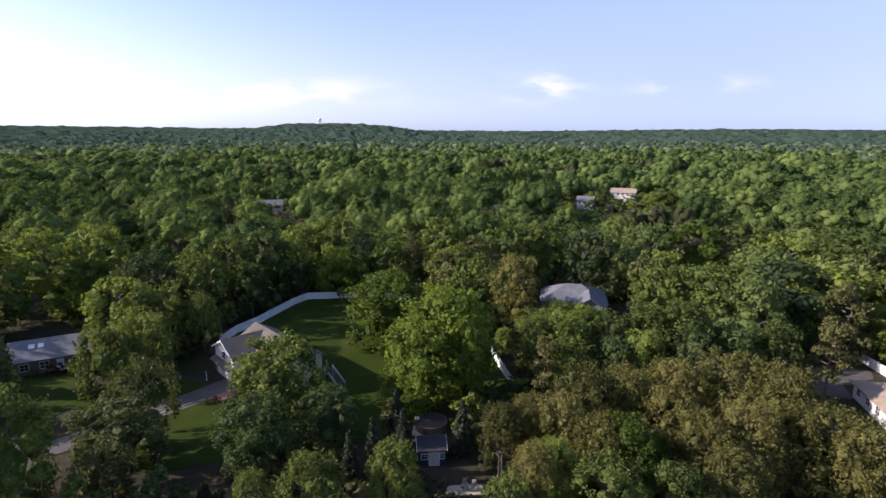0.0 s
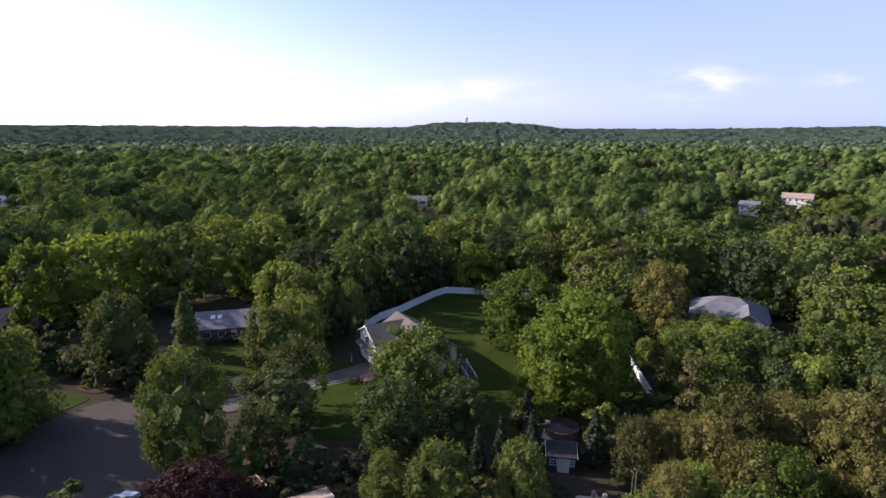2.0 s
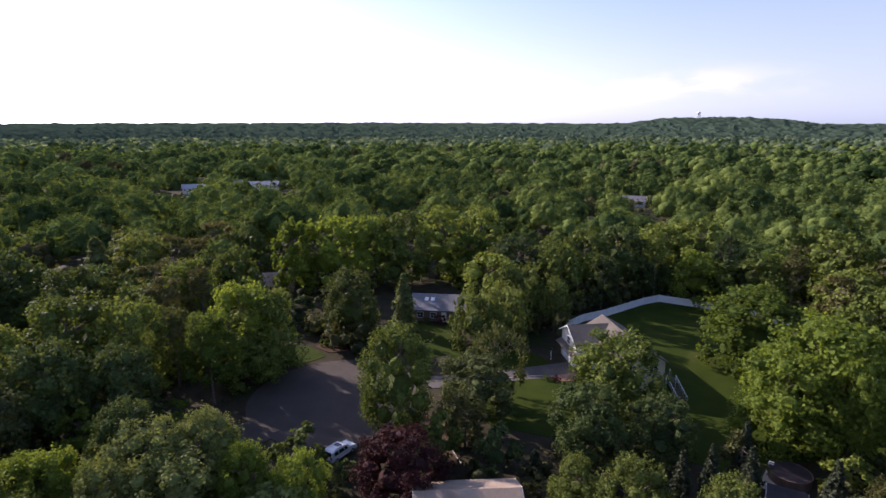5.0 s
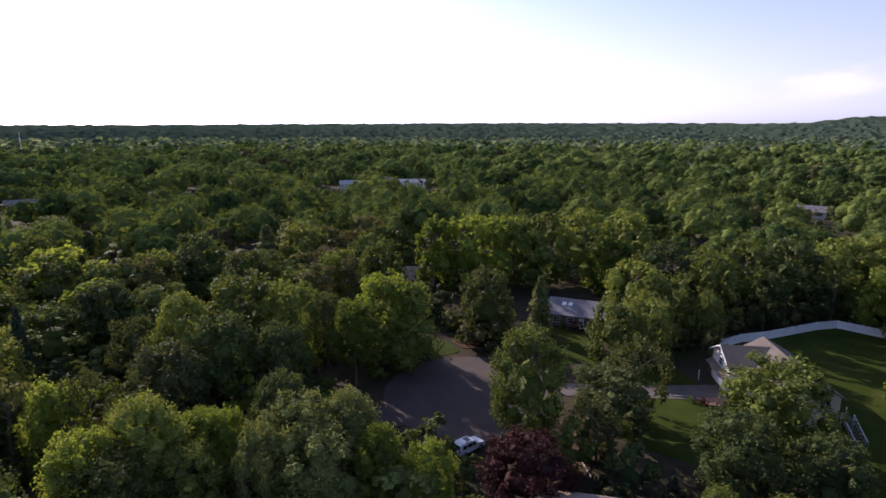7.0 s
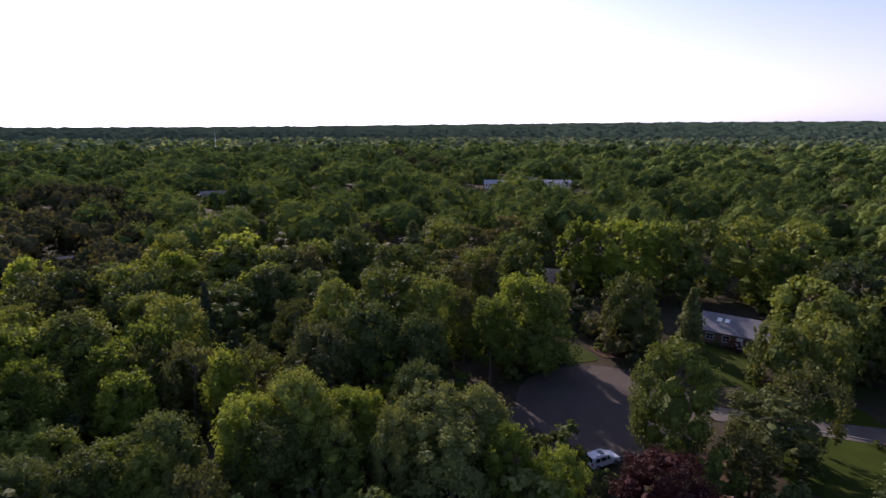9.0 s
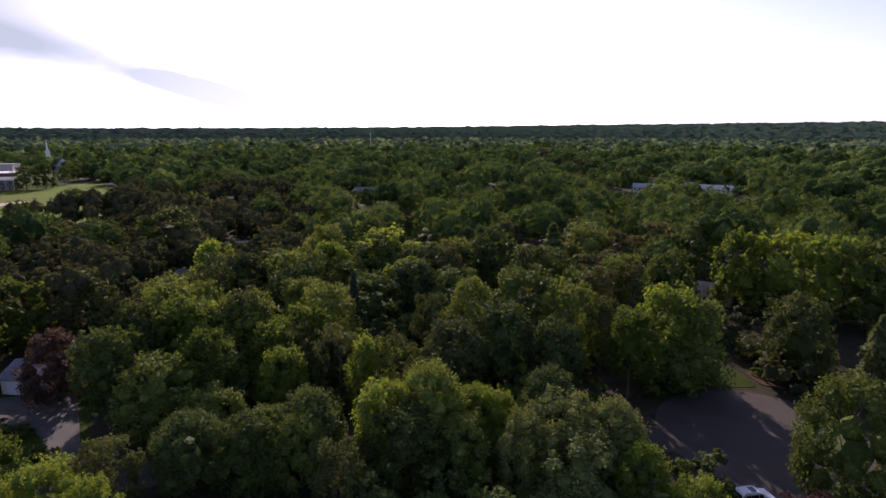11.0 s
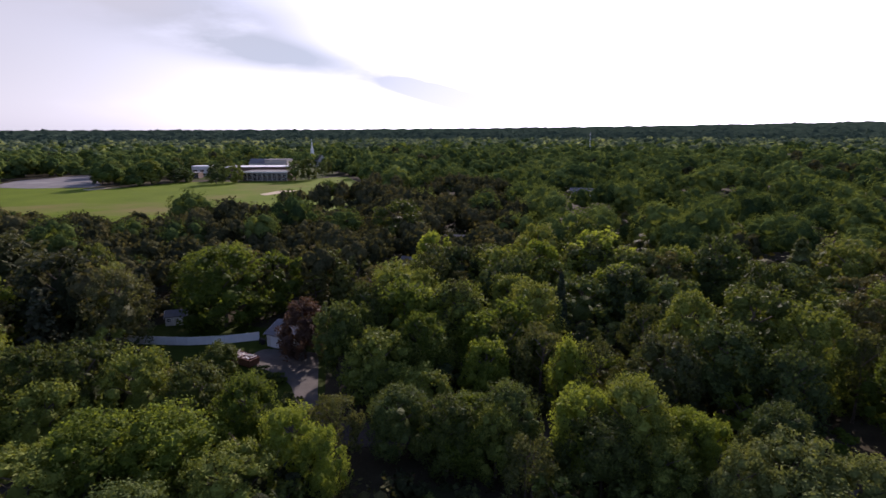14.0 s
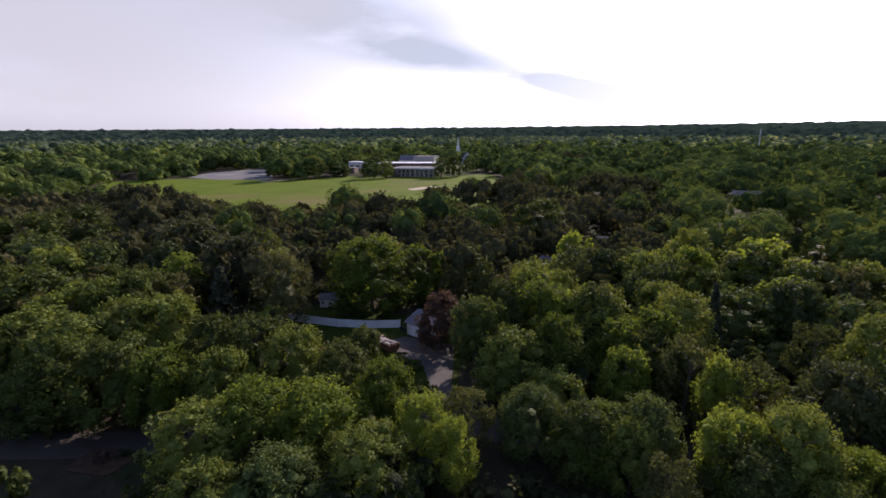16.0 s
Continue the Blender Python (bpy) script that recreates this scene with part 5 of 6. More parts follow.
vinyl_fence([(-45.8, 106), (-44.8, 112.6), (-42.3, 118.1), (-37.9, 132.9), (-35.5, 137.8), (-24.5, 138.9), (-12.6, 138), (-4, 133)], "white vinyl fence round the back lawn")
vinyl_fence([(5, 119), (8.6, 105.5), (11, 91.2), (13.1, 79.7)], "white vinyl fence along the lawn's edge")
vinyl_fence([(79.6, 100), (78.9, 90.6), (78.6, 84)], "white vinyl fence behind the tan-roofed house")
vinyl_fence([(-86.5, -88), (-87.3, -81.9), (-88.5, -74.8), (-91.1, -68), (-94.4, -62.5)], "white vinyl fence beside the driveway")


# ---- driveways ----
slab("driveway", [(-47, 78), (-37.5, 90.8), (-34.6, 85.2), (-39.9, 79.6), (-52, 66), (-56, 68.5)], 0.10, M_DRIVE, "grey asphalt driveway up to the garage", "driveway", 1.0)
slab("path", [(-38.5, 82.2), (-35.3, 86), (-33.2, 84.6), (-35.5, 81.5)], 0.13, M_BRICKPATH, "reddish brick path before the garage", "path", 0.5)
slab("driveway", [(62, 84), (66, 95), (78, 93), (76, 89.5), (69, 88), (67, 82)], 0.09, M_DRIVE, "dark driveway beside the tan-roofed house", "driveway", 1.0)
bush(-77.3, -49.0, 1.5, 2.2, "yellow", "low sunlit yellow-green shrub by the driveway")
bush(-77.5, -51.5, 2.4, 2.3, "dark", "round clipped dark green shrub on the lawn")
slab("driveway", [(-90.5, -59), (-91, -47.5), (-84, -44), (-73.7, -39), (-67, -33.5), (-65, -36.5), (-72, -41.8), (-77, -45.6), (-80, -49.2), (-81.6, -53.1), (-84.5, -60)], 0.10, M_DRIVE, "grey driveway before a white garage", "driveway", 1.5)
slab("bed", [(-82, 66.5), (-77, 66), (-73.5, 70.5), (-76, 73), (-82, 70)], 0.12, M_MULCH, "brown mulch planting bed", "planting bed", 1.0)
slab("bed", [(-46, 60), (-40, 57), (-35.5, 51), (-38, 50), (-44, 55), (-48, 58.5)], 0.12, M_MULCH, "brown mulch planting bed", "planting bed", 1.0)
slab("bed", [(-36, -74), (-31, -72.5), (-33, -66), (-38.5, -67)], 0.12, M_MULCH, "brown mulch planting bed", "planting bed", 1.0)


# ---- the yard with the garage ----
def garage():
    g = thing("garage", pose(-91.8, -59.0, 0, 0, 0, 78.3), "white garage with a pale grey roof", "garage")
    gable_block(g, 0, 6.2, 0, 8, 2.8, 4.4, M_SIDING, M_ROOFPALE, 0.4)
    garage_door(g, on_wall(3.1, -0.03, 0, 0), 4.2, 2.2)
    return g


def dumpster():
    d = thing("dumpster", pose(-83.3, -58.6, 0.1, 0, 0, 72), "rust-red open dumpster heaped with pale debris", "dumpster")
    bm = bmesh.new()
    lo = [(-2.7, -1.1), (2.7, -1.1), (2.7, 1.1), (-2.7, 1.1)]
    hi = [(-2.95, -1.2), (2.95, -1.2), (2.95, 1.2), (-2.95, 1.2)]
    a, b = [bm.verts.new((*p, 0.15)) for p in lo], [bm.verts.new((*p, 1.55)) for p in hi]
    c, e = [bm.verts.new((x * 0.96, y * 0.93, 1.55)) for x, y in hi], [bm.verts.new((x * 0.96, y * 0.93, 0.25)) for x, y in lo]
    bm.faces.new(a[::-1])
    bm.faces.new(e)
    for i in range(4):
        j = (i + 1) % 4
        bm.faces.new((a[i], a[j], b[j], b[i]))
        bm.faces.new((b[i], b[j], c[j], c[i]))
        bm.faces.new((c[i], c[j], e[j], e[i]))
    part("bin", bm, M_RUST, d)
    for k in range(7):
        x = -2.4 + k * 0.8
        for s in (-1, 1):
            part("rib", boxed(x - 0.05, x + 0.05, s * 1.17 - 0.05, s * 1.17 + 0.05, 0.2, 1.5), M_RUST, d)
    for k in range(26):
        bm = boxed(-0.55, 0.55, -0.16, 0.16, -0.05, 0.05, bevel=0.01)
        ob = part("debris", bm, M_PINK if k % 3 else M_SIDING, d, "pale broken boards")
        ob.matrix_basis = pose(rng.uniform(-2.3, 2.3), rng.uniform(-0.8, 0.8), 1.42 + rng.uniform(0, 0.3), rng.uniform(-20, 20), rng.uniform(-20, 20), rng.uniform(0, 180))
    return d


garage()
dumpster()
shed(-98, -85.5, 120, 4.2, 3.2, "pale small shed beyond the fence", M_SIDING, M_ROOFPALE)


# ---- the parked car ----
def car():
    c = thing("car", pose(-49.8, 43.7, 0.1, 0, 0, 92), "silver-white sport utility vehicle parked at the kerb", "car")
    bm = bmesh.new()
    side = [(-2.3, 0.35), (-2.36, 0.75), (-2.28, 1.0), (-2.05, 1.62), (-1.75, 1.74), (0.1, 1.74), (0.45, 1.62), (1.05, 1.08), (2.05, 0.95), (2.32, 0.75), (2.34, 0.35)]
    rows_ = []
    for s in (-1, 1):
        for inset in (0.0,):
            rows_.append([bm.verts.new((x, s * (0.94 if z < 1.05 else 0.94 - (z - 1.05) * 0.26), z)) for x, z in side])
    bm.faces.new(rows_[0])
    bm.faces.new(rows_[1][::-1])
    for i in range(len(side)):
        j = (i + 1) % len(side)
        bm.faces.new((rows_[0][i], rows_[0][j], rows_[1][j], rows_[1][i]))
    bmesh.ops.bevel(bm, geom=bm.edges[:], offset=0.05, segments=2, affect="EDGES", clamp_overlap=True)
    part("body", bm, M_CAR, c)
    for s in (-1, 1):
        for x0, x1 in ((-1.85, -1.1), (-1.0, -0.1), (0.0, 0.62)):
            bm = bmesh.new()
            top0, top1 = x0 + (0.12 if x0 < -1.5 else 0), x1 - (0.28 if x1 > 0.5 else 0)
            q = [(x0, 1.10), (x1, 1.10), (top1, 1.55), (top0, 1.55)]
            bm.faces.new([bm.verts.new((x, s * (0.955 - (z - 1.05) * 0.26), z)) for x, z in q])
            part("side_window", bm, M_GLASS, c)
        for x in (-1.45, 1.4):
            bm = tube(bmesh.new(), (x, s * 0.74, 0.34), (x, s * 0.96, 0.34), 0.34, 0.34, 18)
            w = part("wheel", bm, M_BLACK, c)
            part("rim", tube(bmesh.new(), (x, s * 0.95, 0.34), (x, s * 0.975, 0.34), 0.22, 0.20, 12), M_GREY, w, "grey alloy rim")
        part("tail_light", boxed(-2.38, -2.22, s * 0.78 - 0.12, s * 0.78 + 0.12, 0.82, 1.08, bevel=0.02), M_LAMPRED, c, "red tail light")
        part("headlight", boxed(2.15, 2.34, s * 0.68 - 0.2, s * 0.68 + 0.2, 0.72, 0.88, bevel=0.02), M_GLASS, c)
        part("roof_rail", tube(bmesh.new(), (-1.7, s * 0.66, 1.80), (0.05, s * 0.66, 1.80), 0.03, 0.03, 5), M_GREY, c)
        part("mirror", boxed(0.6, 0.78, s * 1.02 - 0.1, s * 1.02 + 0.1, 1.05, 1.2, bevel=0.02), M_CAR, c)
    bm = bmesh.new()
    bm.faces.new([bm.verts.new(p) for p in ((-2.27, -0.72, 1.08), (-2.27, 0.72, 1.08), (-2.09, 0.64, 1.56), (-2.09, -0.64, 1.56))])
    part("rear_window", bm, M_GLASS, c)
    bm = bmesh.new()
    bm.faces.new([bm.verts.new(p) for p in ((1.04, -0.8, 1.12), (1.04, 0.8, 1.12), (0.52, 0.7, 1.60), (0.52, -0.7, 1.60))])
    part("windscreen", bm, M_GLASS, c)
    part("sunroof", boxed(-0.75, 0.0, -0.45, 0.45, 1.73, 1.755), M_GLASS, c, "dark glass sunroof")
    part("bumper", boxed(-2.42, -2.25, -0.85, 0.85, 0.38, 0.62, bevel=0.04), M_GREY, c, "grey rear bumper")
    return c


car()


# ---- the school and the church beyond the field ----
def flat_building(name, x, y, turn, length, deep, high, label, wall, windows, z0=0.0, roof=None):
    b = thing(name, pose(x, y, z0, 0, 0, turn), label, "building", "school buildings")
    part("wall", boxed(0, length, 0, deep, -0.5, high), wall, b)
    bm = boxed(-0.3, length + 0.3, -0.3, deep + 0.3, high, high + 0.5)
    part("roof", bm, roof or M_ROOFWHITE, b, "white flat roof")
    for k in range(windows):
        w = length / windows
        for z in ([1.0] if high < 6 else [1.0, 4.4]):
            if z + 2.2 < high:
                opening(b, on_wall(w * (k + 0.5), -0.04, z, 0), w * 0.62, 2.0, bars=2)
    return b


front = flat_building("school_building", -430.5, -289, 101.6, 40, 24, 8.0, "two-storey brick school block with pale pillars", M_BRICKWALL, 9, roof=M_LOT)
flat_building("school_building", -456.8, -324, 110, 57, 24, 10.0, "long school block with white fascia", M_BRICKWALL, 12, roof=M_ROOFWHITE)
flat_building("school_building", -501.9, -310, 101, 23, 18, 15.0, "tall pale school hall with a flat roof", M_CONCRETE, 5, roof=M_ROOFPALE)
flat_building("school_building", -469, -371, 106, 20, 14, 9.6, "low school wing with a bright white roof", M_SIDING, 3)
flat_building("school_building", -440, -372, 106, 26, 12, 5.2, "single-storey school wing with a grey roof", M_BRICKWALL, 6, roof=M_ROOFPALE)
hall = thing("school_building", pose(-500, -318, 0, 0, 0, 101), "gabled school hall with pale walls", "building", "school buildings")
gable_block(hall, -8, 8, 0, 14, 11.5, 16.0, M_SIDING, M_ROOFPALE, 0.5)


for k in range(10):
    part("pillar", boxed(k * 40 / 9 - 0.25, k * 40 / 9 + 0.25, -0.7, -0.1, -0.5, 7.9), M_CONCRETE, front, "pale concrete pillar")
part("canopy", boxed(-0.8, 40.8, -1.4, -0.32, 7.5, 8.5), M_ROOFWHITE, front, "white roof edge")


def church():
    c = thing("church", pose(-654.5, -334.5, 0, 0, 0, 63), "white church with a tall pointed steeple", "church")
    gable_block(c, 2, 20, -6, 6, 8.5, 14.2, M_SIDING, M_ROOF, 0.5)
    part("tower", boxed(-2, 2, -2, 2, -0.5, 16), M_SIDING, c)
    part("belfry", boxed(-1.5, 1.5, -1.5, 1.5, 16, 22), M_WHITE, c)
    part("spire", tube(bmesh.new(), (0, 0, 22), (0, 0, 34), 1.3, 0.08, 8), M_WHITE, c, "white pointed spire")
    for k in (5, 9, 13, 17):
        opening(c, on_wall(k, -6.04, 2, 0), 1.4, 4.0)
    return c


church()
slab("bare_patch", [(-333, -207), (-369, -200), (-366, -213), (-340, -216)], 0.1, M_SAND, "pale sandy patch on the field", "sand", 3)
slab("bare_patch", [(-335, -357), (-362, -352), (-355, -364), (-338, -366)], 0.1, M_SAND, "pale sandy patch beside the parking lot", "sand", 3)
for fx, fy, fh, fr in ((-383, -392, 16.7, 9.1), (-390, -385, 18.6, 8.6), (-389, -348, 20.1, 12.1), (-408, -336, 12.7, 11.2), (-403, -296, 17.2, 8.8), (-416, -286, 15.1, 7.9), (-445, -245, 17.9, 8.9), (-453, -236, 18.9, 7.6), (-437, -392, 18, 8), (-465, -385, 19, 7.5), (-484, -238, 15, 5), (-525, -250, 13, 5), (-550, -264, 14, 6), (-535, -345, 19, 9), (-520, -370, 18, 9), (-500, -392, 17, 9)):
    plant(fx, fy, fh, fr, "dark" if int(fr * 2) % 3 else "oak", fine=False)


# ---- roofs among the far trees ----
def far_house(x, y, turn, w, d, high, label, wall, roof):
    h = thing("house", pose(x, y, float(land(x, y)), 0, 0, turn), label, "house", "far houses")
    gable_block(h, -w / 2, w / 2, -d / 2, d / 2, high, high + 2.4, wall, roof, 0.5)
    for k in range(int(w // 3)):
        opening(h, on_wall(-w / 2 + 1.5 + 3 * k, -d / 2 - 0.03, high - 1.8, 0), 1.2, 1.3)
    opening(h, on_wall(-w / 2 - 0.03, 0, high - 1.8, -90), 1.2, 1.3)
    return h


def water_tower():
    w = thing("water_tower", pose(-3600 * math.sin(radians(12.4)), 3600 * math.cos(radians(12.4)), float(land(-773, 3516)) + 8, 0, 0, 0), "pale water tower on the wooded ridge", "water tower")
    bm = bmesh.new()
    bmesh.ops.create_uvsphere(bm, u_segments=18, v_segments=10, radius=1.0, matrix=Matrix.Translation((0, 0, 34)) @ Matrix.Diagonal((11, 11, 7.5, 1)))
    part("tank", bm, M_WHITE, w, "pale rounded tank")
    for k in range(6):
        a = k * math.tau / 6
        part("leg", tube(bmesh.new(), (11 * math.cos(a), 11 * math.sin(a), -12), (8 * math.cos(a), 8 * math.sin(a), 32), 0.9, 0.8), M_GREY, w)
    part("riser", tube(bmesh.new(), (0, 0, -12), (0, 0, 30), 1.6, 1.6, 10), M_GREY, w)
    return w


water_tower()


for hx, hy, hturn, hw, hd, hh, hlabel, hwall, hroof in (
        (84, 321, -20, 9, 8, 5, "white two-storey house among far trees", M_SIDING, M_ROOFPALE),
        (119, 360, -25, 15, 9, 6, "large white tan-roofed house among far trees", M_SIDING, M_ROOFTAN),
        (-99, 314, 12, 12, 9, 3.5, "grey-roofed house among far trees", M_SIDING, M_ROOFPALE),
        (110, 258, -20, 7, 7, 3.5, "tan-roofed house among far trees", M_CREAM, M_ROOFTAN),
        (34, 297, 0, 12, 8, 3, "brown-roofed house among far trees", M_BRICKWALL, M_ROOFTAN),
        (-363, 198, 60, 14, 10, 4, "pale-roofed house among far trees", M_SIDING, M_ROOFFADED),
        (-361, 226, 60, 14, 10, 5, "white house among far trees", M_SIDING, M_ROOFPALE),
        (-340, 237, 55, 22, 10, 4.5, "long white house among far trees", M_SIDING, M_ROOFFADED),
        (-359, 3, 88, 14, 10, 4.5, "white house with a pale roof among far trees", M_SIDING, M_ROOFPALE),
        (-193, -42, 100, 9, 7, 2.6, "low tan house among trees", M_CREAM, M_ROOFTAN),
        (-150, -45, 70, 9, 8, 3.4, "grey-roofed house among trees", M_GREENWALL, M_ROOFPALE),
        (-121, 86, 50, 10, 7, 2.6, "low house with a reddish brown roof", M_CREAM, M_ROOFTAN),
        (-327, 609, 30, 16, 10, 5, "dark-roofed house among far trees", M_GREENWALL, M_ROOF)):
    far_house(hx, hy, hturn, hw, hd, hh, hlabel, hwall, hroof)


def radio_mast(x, y, high):
    m = thing("radio_mast", pose(x, y, float(land(x, y))), "slender pale radio mast above the trees", "mast")
    for k in range(3):
        a = k * math.tau / 3
        part("leg", tube(bmesh.new(), (1.1 * math.cos(a), 1.1 * math.sin(a), -0.5), (0.35 * math.cos(a), 0.35 * math.sin(a), high), 0.16, 0.12, 5), M_WHITE, m)
    for k in range(10):
        z, r = high * (k + 0.5) / 10, 1.1 - 0.75 * (k + 0.5) / 10
        bm = bmesh.new()
        for i in range(3):
            a, b = i * math.tau / 3, (i + 1) * math.tau / 3
            tube(bm, (r * math.cos(a), r * math.sin(a), z), (r * math.cos(b), r * math.sin(b), z + high / 14), 0.08, 0.08, 4)
        part("brace", bm, M_WHITE, m)
    return m


radio_mast(-900, 16, 40)

# the hedge of small trees between the lawn's fence and the grey-roofed house
for x, y, h, r, kind in ((18.3, 101.0, 9.0, 4.6, "oak"), (16.6, 90.6, 8.5, 3.4, "olive"), (23.0, 98.0, 9.5, 4.4, "yellow"), (23.5, 107.5, 9.0, 4.6, "oak"), (11.8, 99.8, 6.0, 2.0, "oak"), (28.5, 106.0, 8.5, 4.4, "yellow")):
    plant(x, y, h, r, kind)

# dark young firs that stand round the blue shed
for x, y, h, r in ((-5.2, 65.0, 7.5, 1.9), (-6.4, 68.5, 8.5, 2.1), (-5.0, 62.0, 6.0, 1.6), (2.6, 66.5, 8.0, 2.1)):
    plant(x, y, h, r, "fir")

# the trees that close in on the two far white houses
for x, y, h, r, kind in (
    (52, 295, 8.8, 6.5, "oak"),
    (62, 298, 8.2, 6.0, "oak"),
    (67, 292, 7.0, 5.5, "yellow"),
    (82, 295, 8.3, 6.0, "oak"),
    (88, 290, 7.9, 6.0, "dark"),
    (97, 303, 8.0, 5.5, "oak"),
    (116, 332, 7.1, 6.0, "oak"),
    (123, 334, 8.3, 5.5, "yellow"),
    (123, 317, 10.4, 7.0, "oak"),
    (131, 318, 10.9, 7.0, "oak"),
    (139, 316, 9.8, 7.0, "pale"),
    (138, 345, 9.7, 6.0, "dark"),
    (149, 347, 9.9, 7.0, "oak"),
    (89, 323, 9.8, 6.0, "oak"),
    (99, 336, 10.6, 6.0, "dark"),
    (74, 330, 8.4, 6.0, "oak"),
    (105, 302, 6.8, 6.0, "oak"),
    (112, 298, 7.7, 6.0, "pale"),
    (119, 293, 7.9, 6.5, "oak"),
    (94, 348, 10.2, 6.0, "dark")):
    plant(x, y, h, r, kind)


def tarp():
    bm = bmesh.new()
    n = 8
    g = [[bm.verts.new((i * 0.6 - 2.1, j * 0.45 - 1.5, 0.5 + 0.6 * math.sin(i * 0.8) * math.sin(j * 0.7) + 0.12 * ((i * 3 + j * 5) % 4))) for j in range(n)] for i in range(n)]
    for i in range(n - 1):
        for j in range(n - 1):
            bm.faces.new((g[i][j], g[i + 1][j], g[i + 1][j + 1], g[i][j + 1]))
    t = thing("tarpaulin", pose(-150, 101.5, 0, 0, 0, 30), "rumpled blue tarpaulin over a heap", "tarpaulin")
    sheet = part("sheet", bm, M_BLUETARP, t)
    part("heap", prism([(-1.6, -1.1), (1.6, -1.1), (1.6, 1.1), (-1.6, 1.1)], -0.1, 0.45), M_BARK, t)
    return t


tarp()


def trash_bin(x, y):
    b = thing("trash_bin", pose(x, y, 0.1, 0, 0, 20), "dark green wheeled trash bin by the fence", "trash bin")
    bm = bmesh.new()
    lo, hi = [(-0.24, -0.27), (0.24, -0.27), (0.24, 0.27), (-0.24, 0.27)], [(-0.31, -0.36), (0.31, -0.36), (0.31, 0.36), (-0.31, 0.36)]
    a, c = [bm.verts.new((*p, 0.08)) for p in lo], [bm.verts.new((*p, 1.0)) for p in hi]
    bm.faces.new(a[::-1])
    bm.faces.new(c)
    for i in range(4):
        bm.faces.new((a[i], a[(i + 1) % 4], c[(i + 1) % 4], c[i]))
    part("body", bm, M_BLACK, b)
    part("lid", boxed(-0.34, 0.34, -0.39, 0.39, 1.0, 1.07, bevel=0.02), M_BLACK, b)
    for s_ in (-1, 1):
        part("wheel", tube(bmesh.new(), (s_ * 0.26, -0.32, 0.12), (s_ * 0.32, -0.32, 0.12), 0.12, 0.12, 12), M_BLACK, b)
    return b


trash_bin(-92.8, -61.0)
trash_bin(-92.4, -60.2)
for bx, by, bh, br, bk, bl in (
        (-75.5, -50.2, 2.2, 2.1, "dark", "clipped round dark green shrub by the driveway"),
        (-69.5, 91.5, 2.0, 1.5, "red", "dark red shrub before the brick house"),
        (-72.5, 90.0, 1.3, 1.2, "dark", "low green shrub before the brick house"),
        (-75.6, 88.6, 1.4, 1.3, "grey", "low grey-green shrub before the brick house"),
        (-66.5, 92.6, 1.4, 1.3, "yellow", "low yellow-green shrub before the brick house"),
        (-78.5, 68.5, 1.5, 1.3, "dark", "green shrub in a mulch bed"),
        (-76.0, 70.0, 1.2, 1.2, "red", "dark red shrub in a mulch bed"),
        (-80.6, 68.0, 1.2, 1.1, "yellow", "bright green shrub in a mulch bed"),
        (-36.6, 81.2, 0.9, 0.9, "red", "small reddish shrub beside the brick path"),
        (-38.2, 80.6, 0.8, 0.9, "dark", "small dark shrub beside the brick path"),
        (-33.6, 83.6, 1.3, 1.0, "grey", "low shrub at the house corner"),
        (-42.5, 57.5, 1.6, 1.3, "thin", "brownish shrub in a mulch bed"),
        (-39.5, 54.5, 1.5, 1.2, "yellow", "yellowish shrub in a mulch bed"),
        (-34.5, -70.0, 1.3, 1.1, "maroon", "dark red shrub in a mulch bed"),
        (-36.6, -68.5, 1.0, 1.0, "dark", "low dark shrub in a mulch bed")):
    bush(bx, by, bh, br, bk, bl)


# ---- small things by the house and the patio ----
M_TEAK = surface("weathered pale wood", (0.26, 0.22, 0.17), (0.42, 0.37, 0.30), 2.0, 16.0, 0.8, 0.3)
slab("patio", [(0.2, 57.6), (0.6, 59.6), (4.8, 60.0), (5.0, 57.9)], 0.09, M_SAND, "small tan patio under the trees", "patio", 0.5)


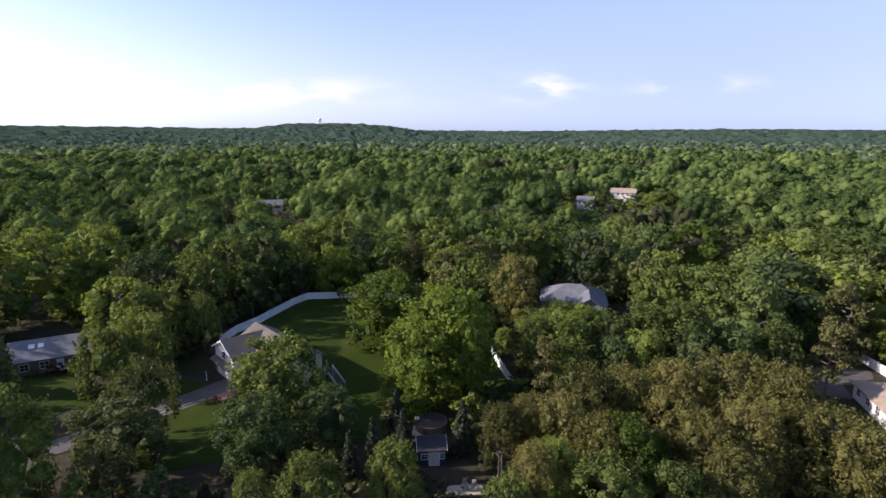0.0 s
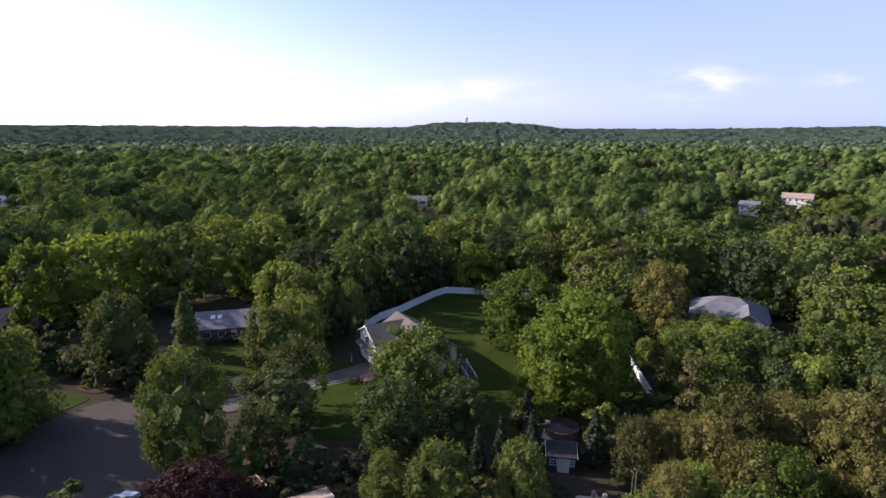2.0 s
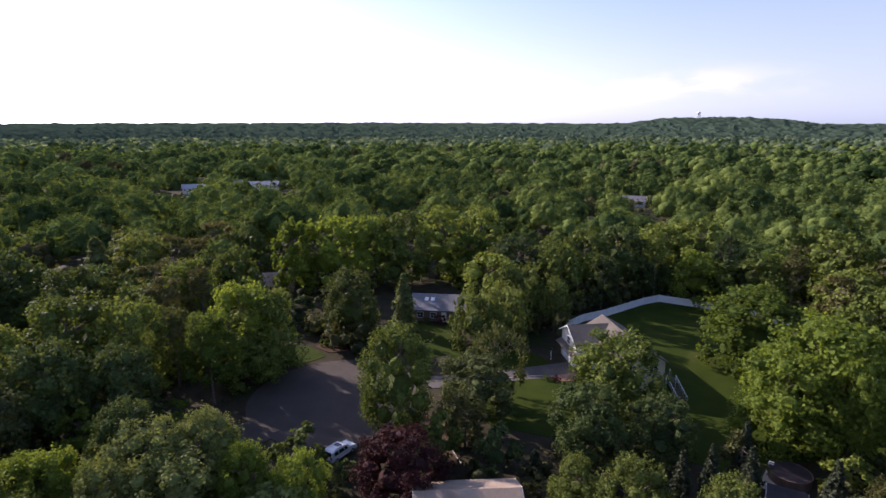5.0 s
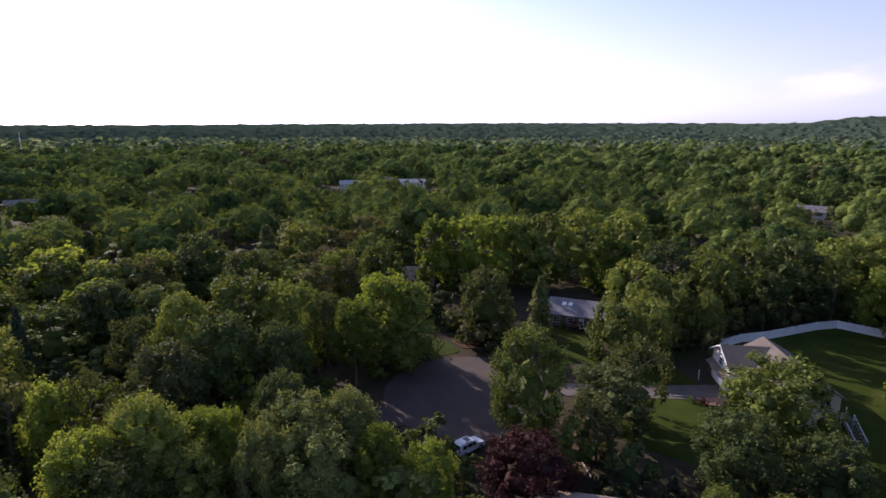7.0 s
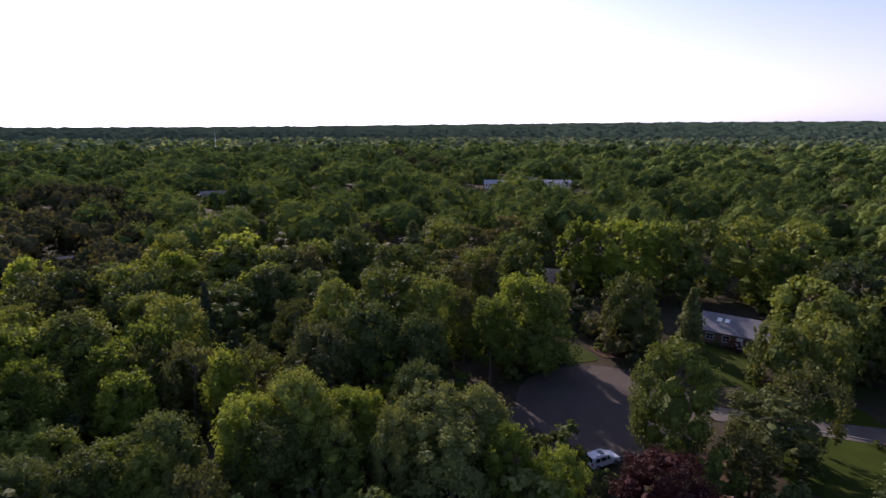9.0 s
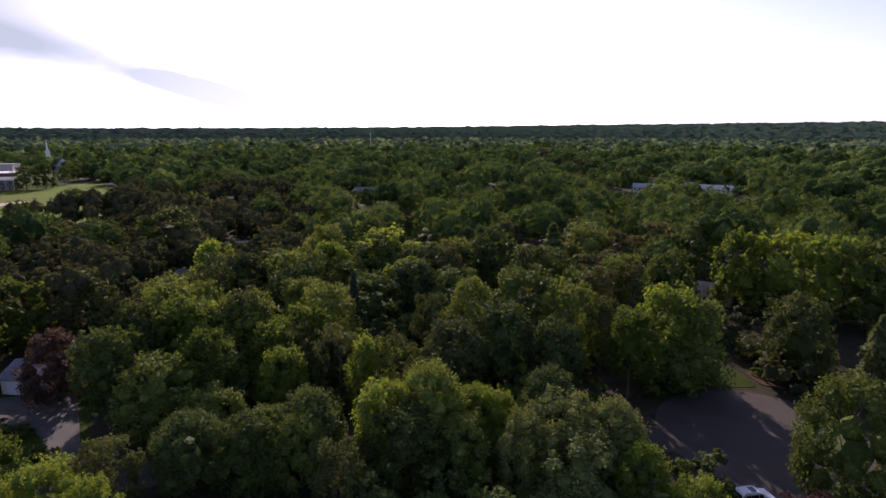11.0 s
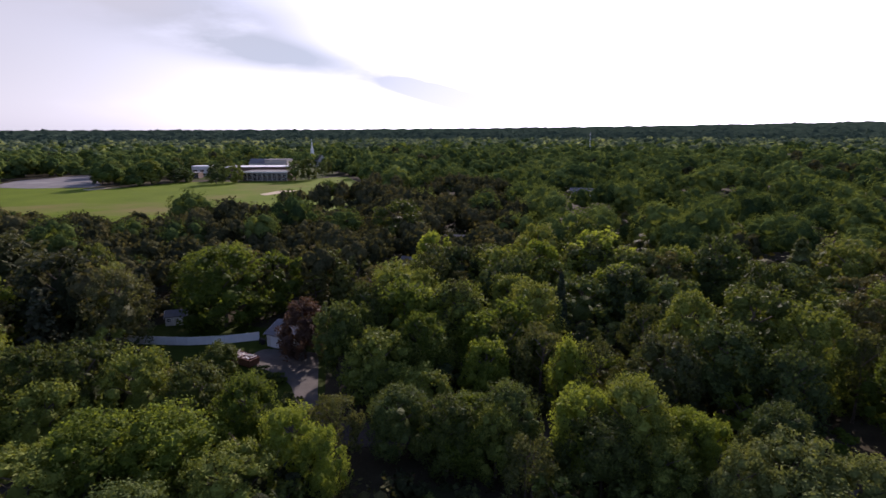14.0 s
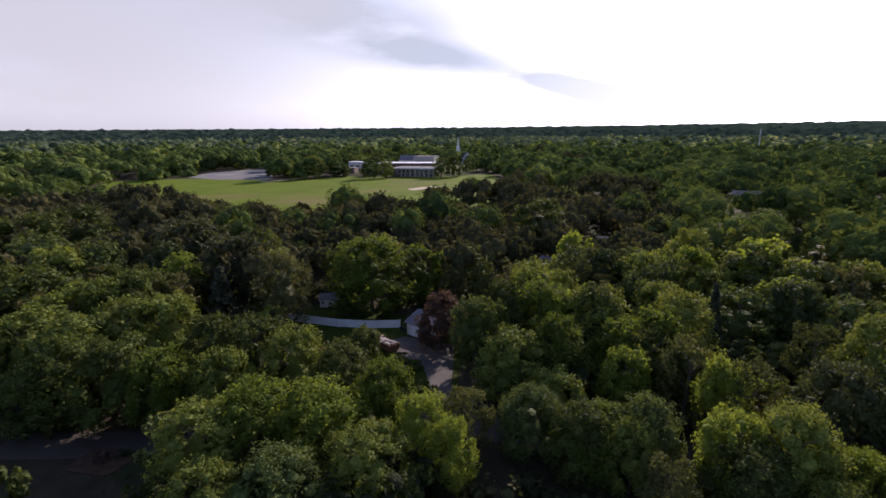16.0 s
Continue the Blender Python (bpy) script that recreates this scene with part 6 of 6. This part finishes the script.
def garden_chair(x, y, turn):
    """A slatted garden chair with a leaning back and broad arms."""
    c = thing("garden_chair", pose(x, y, 0.09, 0, 0, turn), "pale wooden garden chair with a tall slatted back", "chair", "chairs on the patio")
    for k in range(5):
        slat = part("seat_slat", boxed(-0.28, 0.28, -0.28 + k * 0.12, -0.19 + k * 0.12, 0.36, 0.385, bevel=0.006), M_TEAK, c)
    for k in range(5):
        slat = part("back_slat", boxed(-0.28 + k * 0.115, -0.18 + k * 0.115, -0.012, 0.012, 0.0, 0.72 + 0.05 * (2 - abs(k - 2)), bevel=0.006), M_TEAK, c)
        slat.matrix_basis = pose(0, 0.30, 0.36, -18, 0, 0)
    for s_ in (-1, 1):
        part("armrest", boxed(s_ * 0.34 - 0.07, s_ * 0.34 + 0.07, -0.36, 0.40, 0.56, 0.585, bevel=0.006), M_TEAK, c)
        for y_, top in ((-0.28, 0.56), (0.30, 0.56)):
            part("leg", boxed(s_ * 0.32 - 0.035, s_ * 0.32 + 0.035, y_ - 0.035, y_ + 0.035, 0.0, top, bevel=0.006), M_TEAK, c)
    return c


garden_chair(2.7, 58.9, 12)
garden_chair(3.7, 58.7, -14)


def edging(line, label):
    """A row of low pale stones along a bed or a drive."""
    e = thing("edging", pose(line[0][0], line[0][1], 0), label, "edging", "garden edgings")
    o = Vector(line[0])
    for a, b in zip(line[:-1], line[1:]):
        a, b = Vector(a), Vector(b)
        n = max(1, round((b - a).length / 0.6))
        for k in range(n):
            p = a.lerp(b, (k + 0.5) / n) - o
            stone = part("stone", boxed(-0.28, 0.28, -0.09, 0.09, -0.05, 0.20, bevel=0.02), M_CONCRETE, e)
            stone.matrix_basis = pose(p.x, p.y, 0, 0, 0, math.degrees(math.atan2((b - a).y, (b - a).x)))
    return e


edging([(-50.5, 67.2), (-42.7, 78.4), (-39.2, 81.6)], "pale stone edging along the driveway")
edging([(-40.8, 55.1), (-37.7, 52.9), (-35.8, 51.7)], "pale stone edging round a mulch bed")


def lamp_post(x, y):
    p = thing("lamp_post", pose(x, y, 0.1), "short white lamp post beside the driveway", "lamp post")
    part("pole", tube(bmesh.new(), (0, 0, 0), (0, 0, 1.9), 0.06, 0.05, 10), M_WHITE, p)
    part("lantern", boxed(-0.13, 0.13, -0.13, 0.13, 1.9, 2.25, bevel=0.03), M_GLASS, p, "dark glass lantern")
    part("cap", tube(bmesh.new(), (0, 0, 2.25), (0, 0, 2.42), 0.2, 0.03, 8), M_BLACK, p)
    return p


lamp_post(-41.3, 88.8)
